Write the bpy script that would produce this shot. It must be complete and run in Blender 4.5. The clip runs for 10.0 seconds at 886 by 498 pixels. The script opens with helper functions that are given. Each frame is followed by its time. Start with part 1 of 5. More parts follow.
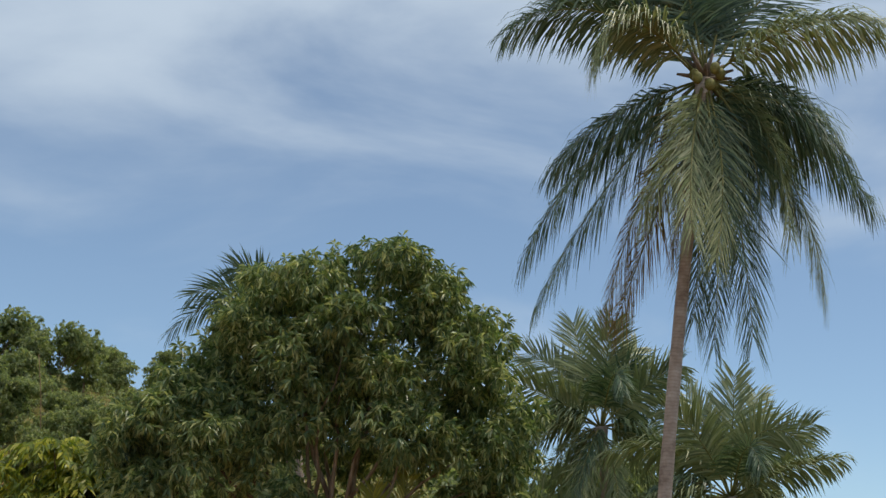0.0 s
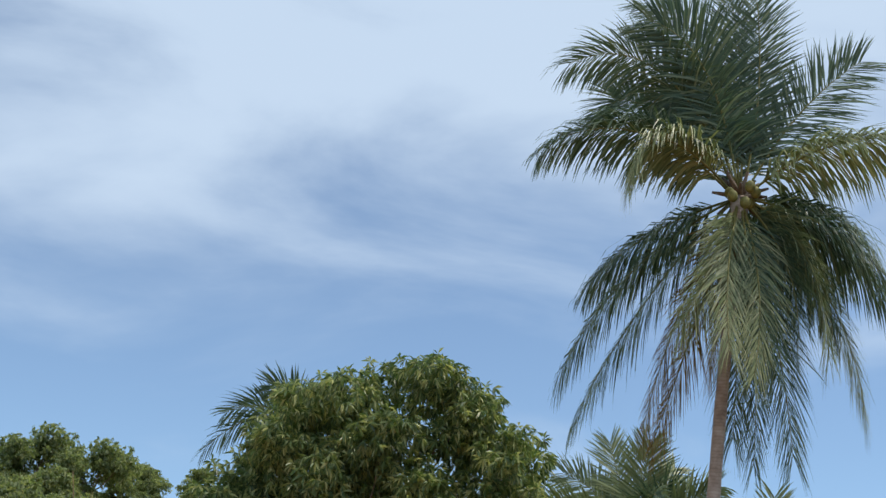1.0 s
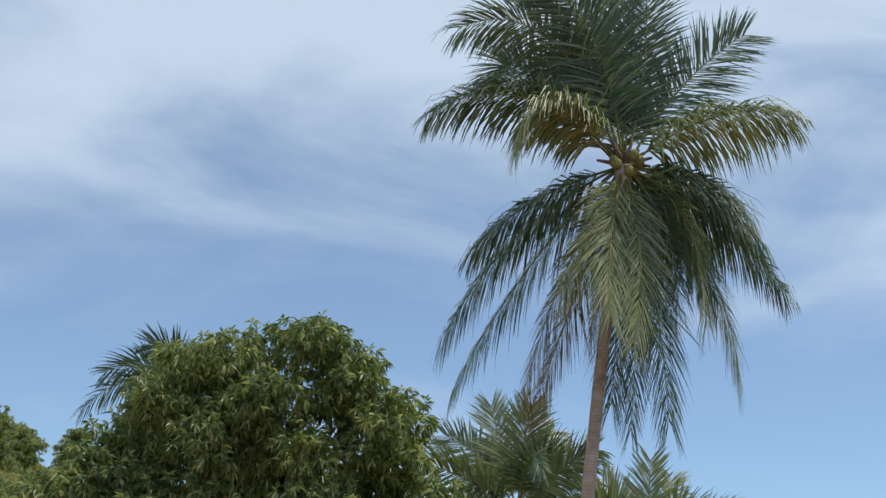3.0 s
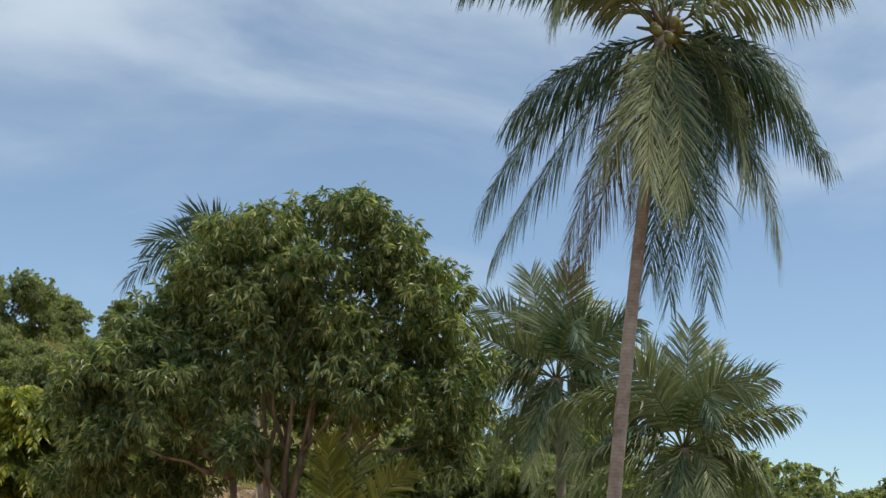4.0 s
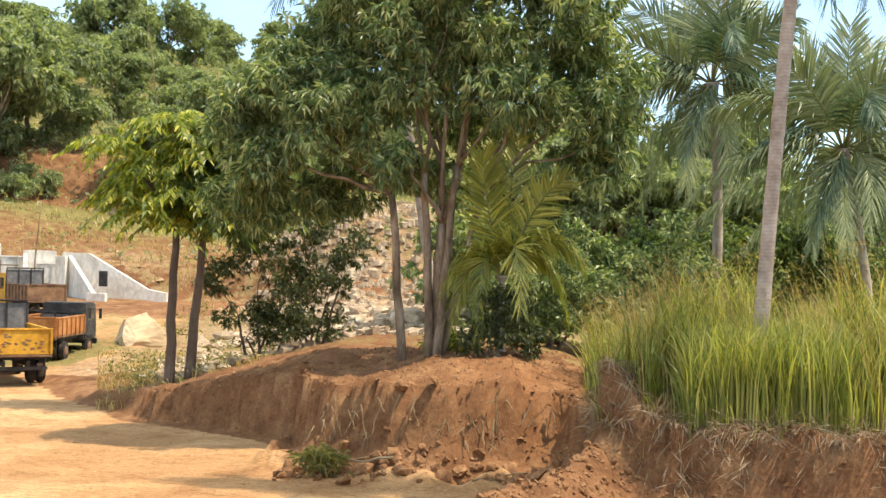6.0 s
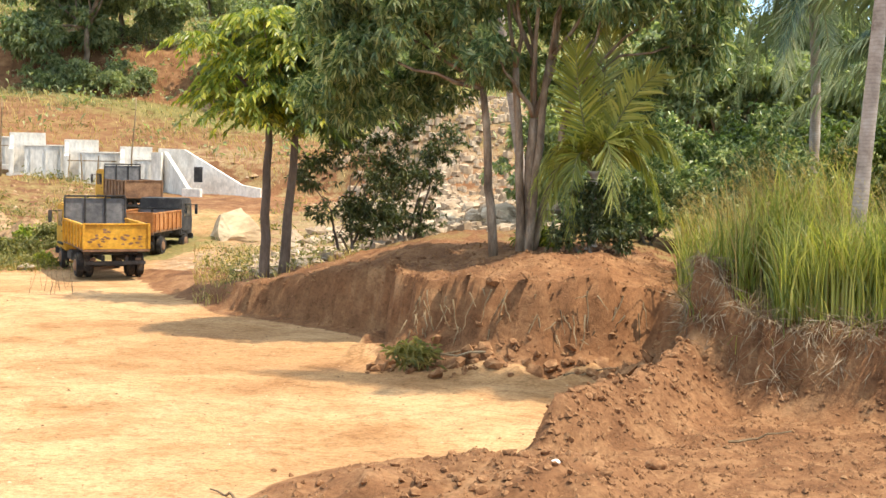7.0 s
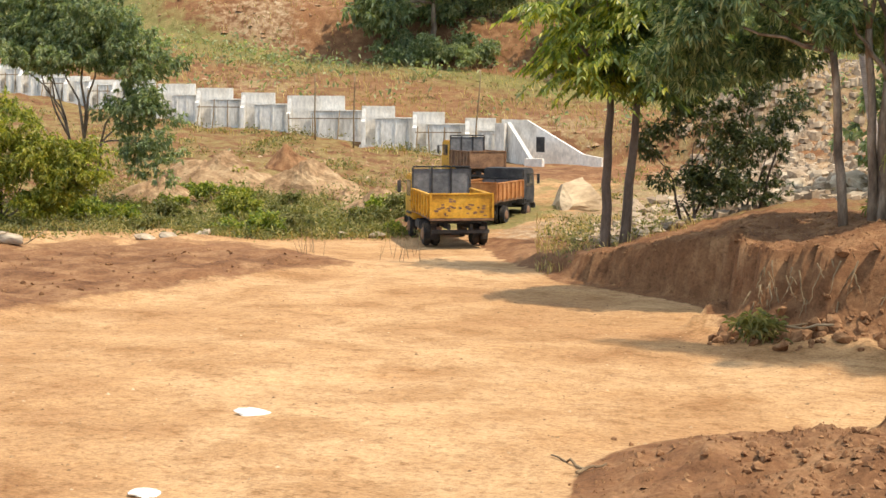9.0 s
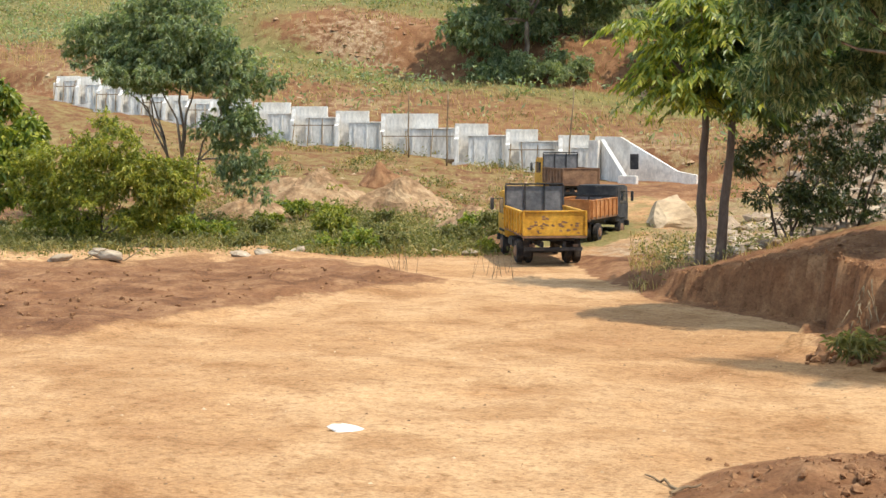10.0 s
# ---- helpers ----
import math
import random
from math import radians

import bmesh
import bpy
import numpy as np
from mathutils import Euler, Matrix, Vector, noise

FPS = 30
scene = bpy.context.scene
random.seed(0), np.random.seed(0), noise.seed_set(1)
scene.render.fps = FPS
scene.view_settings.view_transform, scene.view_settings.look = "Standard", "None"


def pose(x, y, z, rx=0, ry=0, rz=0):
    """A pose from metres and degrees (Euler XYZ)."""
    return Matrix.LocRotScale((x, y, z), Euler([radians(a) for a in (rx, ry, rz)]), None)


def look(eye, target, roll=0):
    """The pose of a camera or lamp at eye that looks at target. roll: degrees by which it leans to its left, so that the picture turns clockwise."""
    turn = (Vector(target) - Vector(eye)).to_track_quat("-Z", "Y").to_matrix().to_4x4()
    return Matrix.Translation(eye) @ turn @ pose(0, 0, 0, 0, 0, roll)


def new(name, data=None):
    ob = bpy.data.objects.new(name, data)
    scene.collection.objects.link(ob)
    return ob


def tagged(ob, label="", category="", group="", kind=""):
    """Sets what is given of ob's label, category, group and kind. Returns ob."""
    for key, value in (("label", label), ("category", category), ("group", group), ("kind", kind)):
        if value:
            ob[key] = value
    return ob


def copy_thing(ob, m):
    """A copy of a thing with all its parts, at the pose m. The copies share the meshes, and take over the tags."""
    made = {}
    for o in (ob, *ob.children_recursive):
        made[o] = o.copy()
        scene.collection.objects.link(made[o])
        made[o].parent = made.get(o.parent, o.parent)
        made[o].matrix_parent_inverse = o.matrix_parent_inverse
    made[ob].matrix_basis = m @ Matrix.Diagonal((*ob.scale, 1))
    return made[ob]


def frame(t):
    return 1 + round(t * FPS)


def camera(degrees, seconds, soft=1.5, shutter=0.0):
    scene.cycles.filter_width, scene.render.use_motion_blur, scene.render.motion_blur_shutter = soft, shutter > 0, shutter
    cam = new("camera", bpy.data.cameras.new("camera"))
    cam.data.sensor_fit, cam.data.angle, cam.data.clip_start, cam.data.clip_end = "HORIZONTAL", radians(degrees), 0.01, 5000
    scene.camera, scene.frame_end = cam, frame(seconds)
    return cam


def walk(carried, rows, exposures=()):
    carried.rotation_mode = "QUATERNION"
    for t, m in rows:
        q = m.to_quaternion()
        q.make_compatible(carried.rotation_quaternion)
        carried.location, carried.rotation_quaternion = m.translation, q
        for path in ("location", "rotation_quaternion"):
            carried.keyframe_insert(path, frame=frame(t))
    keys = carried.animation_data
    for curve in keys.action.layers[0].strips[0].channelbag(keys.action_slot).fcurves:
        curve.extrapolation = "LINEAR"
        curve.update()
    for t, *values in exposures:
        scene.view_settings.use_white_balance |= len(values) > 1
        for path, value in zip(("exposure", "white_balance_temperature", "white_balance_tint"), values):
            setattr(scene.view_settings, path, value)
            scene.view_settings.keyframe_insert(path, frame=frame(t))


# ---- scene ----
cam = camera(35.0, 10.0, soft=1.5)
EYE = 4.6

# seconds, yaw, pitch, roll: the camera only turns, held in the hand
PATH = [
    (0.0, 0.0, 14.17, -2.7), (0.5, 0.64, 16.65, -2.75), (1.0, 1.35, 18.89, -3.24), (1.5, 0.88, 21.03, -3.4),
    (2.0, 0.26, 20.53, -3.35), (2.2, -1.18, 20.33, -3.15), (3.3, -3.48, 16.22, -2.9), (3.5, -3.46, 15.26, -3.0),
    (4.0, -1.8, 12.27, -2.84), (4.5, -0.2, 9.0, -2.32), (5.0, 1.37, 5.64, -1.91), (5.5, 2.8, 3.42, -1.72),
    (5.7, 3.66, 2.21, -1.55), (6.8, 7.01, -3.56, -1.15), (7.0, 8.31, -4.01, -1.19), (7.5, 12.43, -4.32, -1.45),
    (8.0, 15.55, -4.85, -1.3), (8.5, 18.44, -4.86, -0.75), (9.0, 22.12, -5.44, -0.25), (9.5, 24.29, -5.49, -0.2),
    (10.0, 25.9, -4.74, -0.04),
]
EXPOSURE = [(0.0, -0.17, 6850, 10), (0.5, -0.02, 6500, 10), (1.0, 0.02, 6500, 10), (2.0, 0.0, 6500, 10), (3.5, -0.05, 6750, 10), (4.5, 0.02, 7100, 10), (5.0, 0.7, 7150, 11), (5.5, 1.05, 7300, 11),
            (7.0, 1.3, 6950, 11), (8.0, 0.97, 7100, 13), (9.0, 0.88, 6950, 12), (10.0, 0.83, 6450, 10)]
walk(cam, [(t, pose(0, 0, EYE, 90 + p, r, y)) for t, y, p, r in PATH], EXPOSURE)

# ---- light: tropical sun from the side, thin cloud ----
SUN_ELEVATION, SUN_SIDE = radians(64), Vector((0.998, -0.03, 0)).normalized()
SUN_DIR = SUN_SIDE * math.cos(SUN_ELEVATION) + Vector((0, 0, math.sin(SUN_ELEVATION)))


def node(tree, kind, **values):
    n = tree.nodes.new(kind)
    for key, value in values.items():
        n.inputs[key].default_value = value
    return n


def make_world():
    world = bpy.data.worlds.new("sky")
    scene.world = world
    world.use_nodes = True
    t = world.node_tree
    t.nodes.clear()
    sky = t.nodes.new("ShaderNodeTexSky")
    sky.sky_type, sky.sun_disc = "NISHITA", False
    sky.sun_elevation, sky.sun_rotation = SUN_ELEVATION, math.atan2(SUN_SIDE.x, SUN_SIDE.y)
    sky.air_density, sky.dust_density, sky.ozone_density = 0.7, 0.4, 0.6
    coord = t.nodes.new("ShaderNodeTexCoord")
    # broad streaky cloud sheets, tilted bands with soft edges
    maps = t.nodes.new("ShaderNodeMapping")
    maps.inputs["Scale"].default_value = (2.3, 2.3, 6.2)
    maps.inputs["Rotation"].default_value = (0, radians(-14), 0)
    maps.inputs["Location"].default_value = CLOUD_SHIFT
    t.links.new(coord.outputs["Generated"], maps.inputs["Vector"])
    n1 = node(t, "ShaderNodeTexNoise", Scale=1.25, Detail=7.0, Roughness=0.52, Distortion=0.35)
    t.links.new(maps.outputs[0], n1.inputs["Vector"])
    ramp = t.nodes.new("ShaderNodeValToRGB")
    ramp.color_ramp.interpolation = "EASE"
    ramp.color_ramp.elements[0].position, ramp.color_ramp.elements[0].color = 0.65, (0, 0, 0, 1)
    ramp.color_ramp.elements[1].position, ramp.color_ramp.elements[1].color = 1.0, (1, 1, 1, 1)
    # more cloud overhead than towards the horizon
    split = t.nodes.new("ShaderNodeSeparateXYZ")
    t.links.new(coord.outputs["Generated"], split.inputs[0])
    lift = t.nodes.new("ShaderNodeMath")
    lift.operation = "MULTIPLY_ADD"
    lift.inputs[1].default_value = 0.95
    t.links.new(split.outputs["Z"], lift.inputs[0])
    t.links.new(n1.outputs["Fac"], lift.inputs[2])
    t.links.new(lift.outputs[0], ramp.inputs["Fac"])
    amount = t.nodes.new("ShaderNodeMath")
    amount.operation = "MULTIPLY_ADD"
    amount.inputs[1].default_value, amount.inputs[2].default_value = 0.76, 0.14
    t.links.new(ramp.outputs["Color"], amount.inputs[0])
    # fair-weather heaps low over the horizon, all round
    heaps = node(t, "ShaderNodeTexNoise", Scale=6.5, Detail=8.0, Roughness=0.55)
    t.links.new(coord.outputs["Generated"], heaps.inputs["Vector"])
    low = t.nodes.new("ShaderNodeMapRange")
    low.inputs["From Min"].default_value, low.inputs["From Max"].default_value = 0.03, 0.11
    low.inputs["To Min"].default_value, low.inputs["To Max"].default_value = 0.14, -0.2
    t.links.new(split.outputs["Z"], low.inputs["Value"])
    heap_sum = t.nodes.new("ShaderNodeMath")
    t.links.new(heaps.outputs["Fac"], heap_sum.inputs[0])
    t.links.new(low.outputs[0], heap_sum.inputs[1])
    heap_edge = t.nodes.new("ShaderNodeMapRange")
    heap_edge.interpolation_type = "SMOOTHSTEP"
    heap_edge.inputs["From Min"].default_value, heap_edge.inputs["From Max"].default_value = 0.56, 0.68
    t.links.new(heap_sum.outputs[0], heap_edge.inputs["Value"])
    cover = t.nodes.new("ShaderNodeMath")
    cover.operation = "MAXIMUM"
    t.links.new(amount.outputs[0], cover.inputs[0])
    t.links.new(heap_edge.outputs[0], cover.inputs[1])
    mix = t.nodes.new("ShaderNodeMix")
    mix.data_type = "RGBA"
    mix.inputs["B"].default_value = CLOUD_WHITE
    t.links.new(cover.outputs[0], mix.inputs["Factor"])
    clear = t.nodes.new("ShaderNodeMix")
    clear.data_type, clear.blend_type = "RGBA", "MULTIPLY"
    clear.inputs["Factor"].default_value, clear.inputs["B"].default_value = 1.0, (0.79, 0.945, 1.0, 1)
    t.links.new(sky.outputs[0], clear.inputs["A"])
    t.links.new(clear.outputs["Result"], mix.inputs["A"])
    back = t.nodes.new("ShaderNodeBackground")
    back.inputs["Strength"].default_value = SKY_STRENGTH
    t.links.new(mix.outputs["Result"], back.inputs["Color"])
    out = t.nodes.new("ShaderNodeOutputWorld")
    t.links.new(back.outputs[0], out.inputs["Surface"])


SKY_STRENGTH, CLOUD_WHITE, CLOUD_SHIFT = 0.15, (4.1, 5.0, 6.1, 1), (1.3, 0.4, 0.75)
make_world()
sun_lamp = bpy.data.lights.new("sun", "SUN")
sun_lamp.energy, sun_lamp.angle, sun_lamp.color = 3.0, radians(0.6), (1.0, 0.93, 0.82)
sun = new("sun", sun_lamp)
sun.matrix_world = look(SUN_DIR * 50, (0, 0, 0))

# ---- materials ----
def material(name, build, roughness=0.8, metallic=0.0, specular=0.3):
    m = bpy.data.materials.new(name)
    m.use_nodes = True
    t = m.node_tree
    b = t.nodes["Principled BSDF"]
    b.inputs["Roughness"].default_value, b.inputs["Metallic"].default_value = roughness, metallic
    b.inputs["Specular IOR Level"].default_value = specular
    build(t, b)
    return m


def place(t, scale=1.0, stretch=(1, 1, 1)):
    c = t.nodes.new("ShaderNodeTexCoord")
    m = t.nodes.new("ShaderNodeMapping")
    m.inputs["Scale"].default_value = [scale * s for s in stretch]
    t.links.new(c.outputs["Object"], m.inputs["Vector"])
    return m.outputs[0]


def noise_fac(t, vec, scale, detail=5, rough=0.6, distortion=0.0):
    n = node(t, "ShaderNodeTexNoise", Scale=scale, Detail=detail, Roughness=rough, Distortion=distortion)
    t.links.new(vec, n.inputs["Vector"])
    return n.outputs["Fac"]


def ramp(t, fac, *stops):
    r = t.nodes.new("ShaderNodeValToRGB")
    e = r.color_ramp.elements
    while len(e) < len(stops):
        e.new(0.5)
    for el, (pos, col) in zip(e, stops):
        el.position, el.color = pos, (*col, 1) if len(col) == 3 else col
    t.links.new(fac, r.inputs["Fac"])
    return r.outputs["Color"]


def mixed(t, fac, a, b, mode="MIX"):
    m = t.nodes.new("ShaderNodeMix")
    m.data_type, m.blend_type = "RGBA", mode
    for key, v in (("Factor", fac), ("A", a), ("B", b)):
        if isinstance(v, (int, float)):
            m.inputs[key].default_value = v
        elif isinstance(v, tuple):
            m.inputs[key].default_value = (*v, 1)
        else:
            t.links.new(v, m.inputs[key])
    return m.outputs["Result"]


def bump(t, b, height, strength=0.5, distance=0.02):
    n = node(t, "ShaderNodeBump", Strength=strength, Distance=distance)
    t.links.new(height, n.inputs["Height"])
    t.links.new(n.outputs[0], b.inputs["Normal"])


def two_scale(dark, mid, light, big=0.6, fine=9.0, stretch=(1, 1, 1), relief=0.4, depth=0.02, **kw):
    """A worn, grainy surface of three tones."""
    def build(t, b):
        v = place(t, 1, stretch)
        f1, f2 = noise_fac(t, v, big, 4), noise_fac(t, v, fine, 8, 0.7)
        c1 = ramp(t, f1, (0.3, dark), (0.5, mid), (0.72, light))
        c2 = ramp(t, f2, (0.3, (0.55, 0.55, 0.55)), (0.65, (1.12, 1.12, 1.12)))
        t.links.new(mixed(t, 0.8, c1, c2, "MULTIPLY"), b.inputs["Base Color"])
        bump(t, b, f2, relief, depth)
    return lambda name: material(name, build, **kw)


def leaf_material(name, dark, mid, light, roughness=0.42, glow=0.42, through_tint=(1.25, 1.3, 0.55)):
    """Leaves: each its own tone, glossy on top, letting light through."""
    def build(t, b):
        g = t.nodes.new("ShaderNodeNewGeometry")
        c = ramp(t, g.outputs["Random Per Island"], (0.0, dark), (0.55, mid), (1.0, light))
        v = place(t)
        c = mixed(t, 0.65, c, ramp(t, noise_fac(t, v, 0.7, 3), (0.3, (0.72, 0.68, 0.6)), (0.7, (1.42, 1.24, 1.0))), "MULTIPLY")
        t.links.new(c, b.inputs["Base Color"])
        tr = t.nodes.new("ShaderNodeBsdfTranslucent")
        t.links.new(mixed(t, 1.0, c, through_tint, "MULTIPLY"), tr.inputs["Color"])
        mx = t.nodes.new("ShaderNodeMixShader")
        mx.inputs[0].default_value = glow
        t.links.new(b.outputs[0], mx.inputs[1])
        t.links.new(tr.outputs[0], mx.inputs[2])
        t.links.new(mx.outputs[0], t.nodes["Material Output"].inputs["Surface"])
    return material(name, build, roughness, specular=0.45)


def ground_material():
    """Tan trodden earth, red subsoil, grass and broken rock, laid out by the land's own cover."""
    def build(t, b):
        v = place(t)
        big, mid, fine = noise_fac(t, v, 0.16, 5, 0.6), noise_fac(t, v, 1.1, 6, 0.65), noise_fac(t, v, 14, 8, 0.75)
        road = ramp(t, big, (0.32, (0.32, 0.165, 0.074)), (0.46, (0.405, 0.23, 0.106)), (0.58, (0.5, 0.308, 0.155)), (0.7, (0.38, 0.205, 0.09)))
        vs = place(t, 1, (0.9, 1.05, 1))
        road = mixed(t, 0.75, road, ramp(t, noise_fac(t, vs, 2.2, 9, 0.78, 1.2), (0.33, (0.66, 0.56, 0.48)), (0.46, (1, 1, 1)), (0.7, (1.14, 1.13, 1.1))), "MULTIPLY")
        road = mixed(t, 0.8, road, ramp(t, noise_fac(t, place(t, 1, (0.9, 1.1, 1)), 0.55, 6, 0.65, 0.8), (0.36, (0.74, 0.67, 0.6)), (0.5, (1, 1, 1)), (0.66, (1.1, 1.1, 1.08))), "MULTIPLY")
        # trampled crumbs and scuffs
        road = mixed(t, 0.6, road, ramp(t, noise_fac(t, place(t, 1, (0.55, 1.2, 1)), 6.5, 6, 0.7, 0.6), (0.36, (0.6, 0.5, 0.42)), (0.46, (1, 1, 1)), (0.62, (1, 1, 1)), (0.74, (1.25, 1.22, 1.18))), "MULTIPLY")
        soil = ramp(t, mid, (0.26, (0.095, 0.042, 0.02)), (0.48, (0.195, 0.093, 0.043)), (0.7, (0.32, 0.175, 0.085)))
        soil = mixed(t, ramp(t, big, (0.5, (0, 0, 0)), (0.7, (0.6, 0.6, 0.6))), soil, (0.27, 0.125, 0.056))
        grass = ramp(t, mid, (0.25, (0.08, 0.085, 0.03)), (0.45, (0.15, 0.14, 0.045)), (0.6, (0.22, 0.17, 0.065)), (0.75, (0.3, 0.19, 0.085)))
        rock = ramp(t, noise_fac(t, v, 2.2, 6, 0.7), (0.3, (0.17, 0.09, 0.045)), (0.5, (0.31, 0.195, 0.105)), (0.7, (0.46, 0.34, 0.215)))

        def cover(name, soft):
            a = t.nodes.new("ShaderNodeAttribute")
            a.attribute_name = name
            add = t.nodes.new("ShaderNodeMath")
            add.operation = "MULTIPLY_ADD"
            t.links.new(mid, add.inputs[0])
            add.inputs[1].default_value = 0.9
            t.links.new(a.outputs["Fac"], add.inputs[2])
            return ramp(t, add.outputs[0], (0.95 - soft, (0, 0, 0)), (0.95 + soft, (1, 1, 1)))
        c = mixed(t, cover("soil", 0.12), road, soil)
        c = mixed(t, cover("rock", 0.1), c, rock)
        c = mixed(t, cover("grass", 0.16), c, grass)
        c = mixed(t, 0.8, c, ramp(t, fine, (0.3, (0.5, 0.48, 0.46)), (0.58, (1.1, 1.1, 1.1))), "MULTIPLY")
        c = mixed(t, 0.7, c, ramp(t, noise_fac(t, v, 4.2, 7, 0.75), (0.32, (0.55, 0.5, 0.46)), (0.48, (1, 1, 1)), (0.7, (1.12, 1.12, 1.1))), "MULTIPLY")
        t.links.new(c, b.inputs["Base Color"])
        s = t.nodes.new("ShaderNodeMath")
        t.links.new(fine, s.inputs[0])
        t.links.new(mid, s.inputs[1])
        bump(t, b, s.outputs[0], 0.6, 0.055)
    return material("earth", build, 0.95, specular=0.1)


EARTH = ground_material()
CLOD = two_scale((0.16, 0.075, 0.036), (0.265, 0.132, 0.062), (0.38, 0.215, 0.105), 2.0, 20, roughness=0.95, specular=0.1)("clod_earth")
STONE = two_scale((0.22, 0.145, 0.088), (0.4, 0.29, 0.185), (0.58, 0.46, 0.32), 0.8, 8, roughness=0.9)("rubble_stone")
PALE_STONE = two_scale((0.26, 0.18, 0.11), (0.42, 0.32, 0.21), (0.54, 0.45, 0.33), 0.5, 7, roughness=0.9)("pale_stone")
TAN_STONE = two_scale((0.3, 0.2, 0.11), (0.5, 0.355, 0.205), (0.62, 0.47, 0.3), 0.6, 7, roughness=0.9)("tan_stone")
TAN_EARTH = two_scale((0.2, 0.11, 0.055), (0.34, 0.21, 0.11), (0.46, 0.32, 0.18), 1.2, 5, relief=0.8, depth=0.06, roughness=0.95, specular=0.1)("tan_earth")
BARK = two_scale((0.09, 0.06, 0.04), (0.25, 0.175, 0.115), (0.45, 0.35, 0.25), 3.4, 18, (1, 1, 0.3), 0.7, roughness=0.9)("bark")
DARK_BARK = two_scale((0.075, 0.052, 0.038), (0.155, 0.112, 0.082), (0.27, 0.21, 0.16), 1.5, 14, (1, 1, 0.3), 0.7, roughness=0.9)("dark_bark")
TWIG = two_scale((0.12, 0.075, 0.04), (0.25, 0.17, 0.09), (0.36, 0.27, 0.16), 2, 12, roughness=0.9)("dry_twig")
CONCRETE = two_scale((0.56, 0.49, 0.4), (0.77, 0.71, 0.61), (0.85, 0.81, 0.73), 0.7, 6, (1, 1, 0.45), roughness=0.85)("fresh_concrete")
# real stains on the low panels; the buttress's shade is in this grey too
GREY_CONCRETE = two_scale((0.43, 0.39, 0.33), (0.65, 0.61, 0.54), (0.79, 0.76, 0.69), 1.4, 7, (1, 1, 0.3), roughness=0.88)("stained_shaded_concrete")
STEEL = two_scale((0.1, 0.055, 0.035), (0.17, 0.1, 0.065), (0.24, 0.17, 0.12), 2, 20, roughness=0.75, metallic=0.3)("rusty_steel")


def palm_trunk_build(t, b):
    v = place(t)
    w = node(t, "ShaderNodeTexWave", Scale=4.5, Distortion=4.0, Detail=3.0)
    w.bands_direction = "Z"
    t.links.new(v, w.inputs["Vector"])
    f = noise_fac(t, v, 2.5, 6, 0.7)
    c = ramp(t, f, (0.3, (0.2, 0.148, 0.115)), (0.5, (0.36, 0.285, 0.23)), (0.7, (0.5, 0.42, 0.355)))
    c = mixed(t, 0.28, c, ramp(t, w.outputs["Fac"], (0.1, (0.6, 0.57, 0.55)), (0.4, (1.05, 1.05, 1.05))), "MULTIPLY")
    t.links.new(c, b.inputs["Base Color"])
    bump(t, b, f, 0.5, 0.03)


PALM_TRUNK = material("palm_trunk", palm_trunk_build, 0.9)
MANGO_LEAF = leaf_material("mango_leaf", (0.066, 0.122, 0.058), (0.17, 0.245, 0.105), (0.48, 0.51, 0.27), 0.36, 0.36, (1.2, 1.3, 0.65))
DARK_LEAF = leaf_material("dark_leaf", (0.048, 0.088, 0.033), (0.105, 0.16, 0.053), (0.215, 0.275, 0.08))
BRIGHT_LEAF = leaf_material("bright_leaf", (0.075, 0.125, 0.022), (0.200, 0.260, 0.042), (0.460, 0.455, 0.076))
# haze over the far trees is put into this lighter, greyer green
HAZY_HILL_LEAF = leaf_material("hazy_hill_leaf", (0.115, 0.165, 0.1), (0.235, 0.3, 0.17), (0.4, 0.435, 0.27), 0.6, 0.5)
YELLOW_LEAF = leaf_material("yellow_leaf", (0.105, 0.14, 0.022), (0.25, 0.28, 0.045), (0.44, 0.41, 0.085))
FROND = leaf_material("palm_frond", (0.04, 0.08, 0.05), (0.095, 0.155, 0.095), (0.23, 0.29, 0.18), 0.4, 0.25, (1.0, 1.15, 0.75))
# paler copy of the frond green, with sunlight on the leaves painted in
PALE_LIT_FROND = leaf_material("pale_lit_frond", (0.125, 0.17, 0.085), (0.23, 0.28, 0.14), (0.38, 0.4, 0.24), 0.42, 0.2, (1.0, 1.15, 0.75))
YOUNG_FROND = leaf_material("young_frond", (0.16, 0.19, 0.05), (0.34, 0.36, 0.1), (0.54, 0.51, 0.18), 0.42, 0.45)
DRY_FROND = leaf_material("dry_frond", (0.11, 0.075, 0.03), (0.2, 0.14, 0.06), (0.3, 0.22, 0.1), 0.6, 0.3)
RACHIS = two_scale((0.11, 0.12, 0.035), (0.19, 0.18, 0.055), (0.3, 0.26, 0.08), 1, 9, roughness=0.5)("frond_rib")
REED = leaf_material("tall_grass", (0.1, 0.14, 0.035), (0.255, 0.3, 0.075), (0.54, 0.52, 0.19), 0.45, 0.42)
SHRUB_LEAF = leaf_material("shrub_leaf", (0.03, 0.048, 0.02), (0.06, 0.085, 0.03), (0.13, 0.14, 0.055), 0.5, 0.3)
DEAD_STRAW = leaf_material("dead_straw", (0.14, 0.105, 0.07), (0.25, 0.195, 0.135), (0.38, 0.31, 0.23), 0.8, 0.15)
STRAW = leaf_material("dry_grass", (0.240, 0.168, 0.060), (0.396, 0.300, 0.120), (0.576, 0.480, 0.240), 0.6, 0.35)
WEED = leaf_material("weed_leaf", (0.082, 0.095, 0.033), (0.17, 0.18, 0.056), (0.3, 0.26, 0.098), 0.55, 0.35)
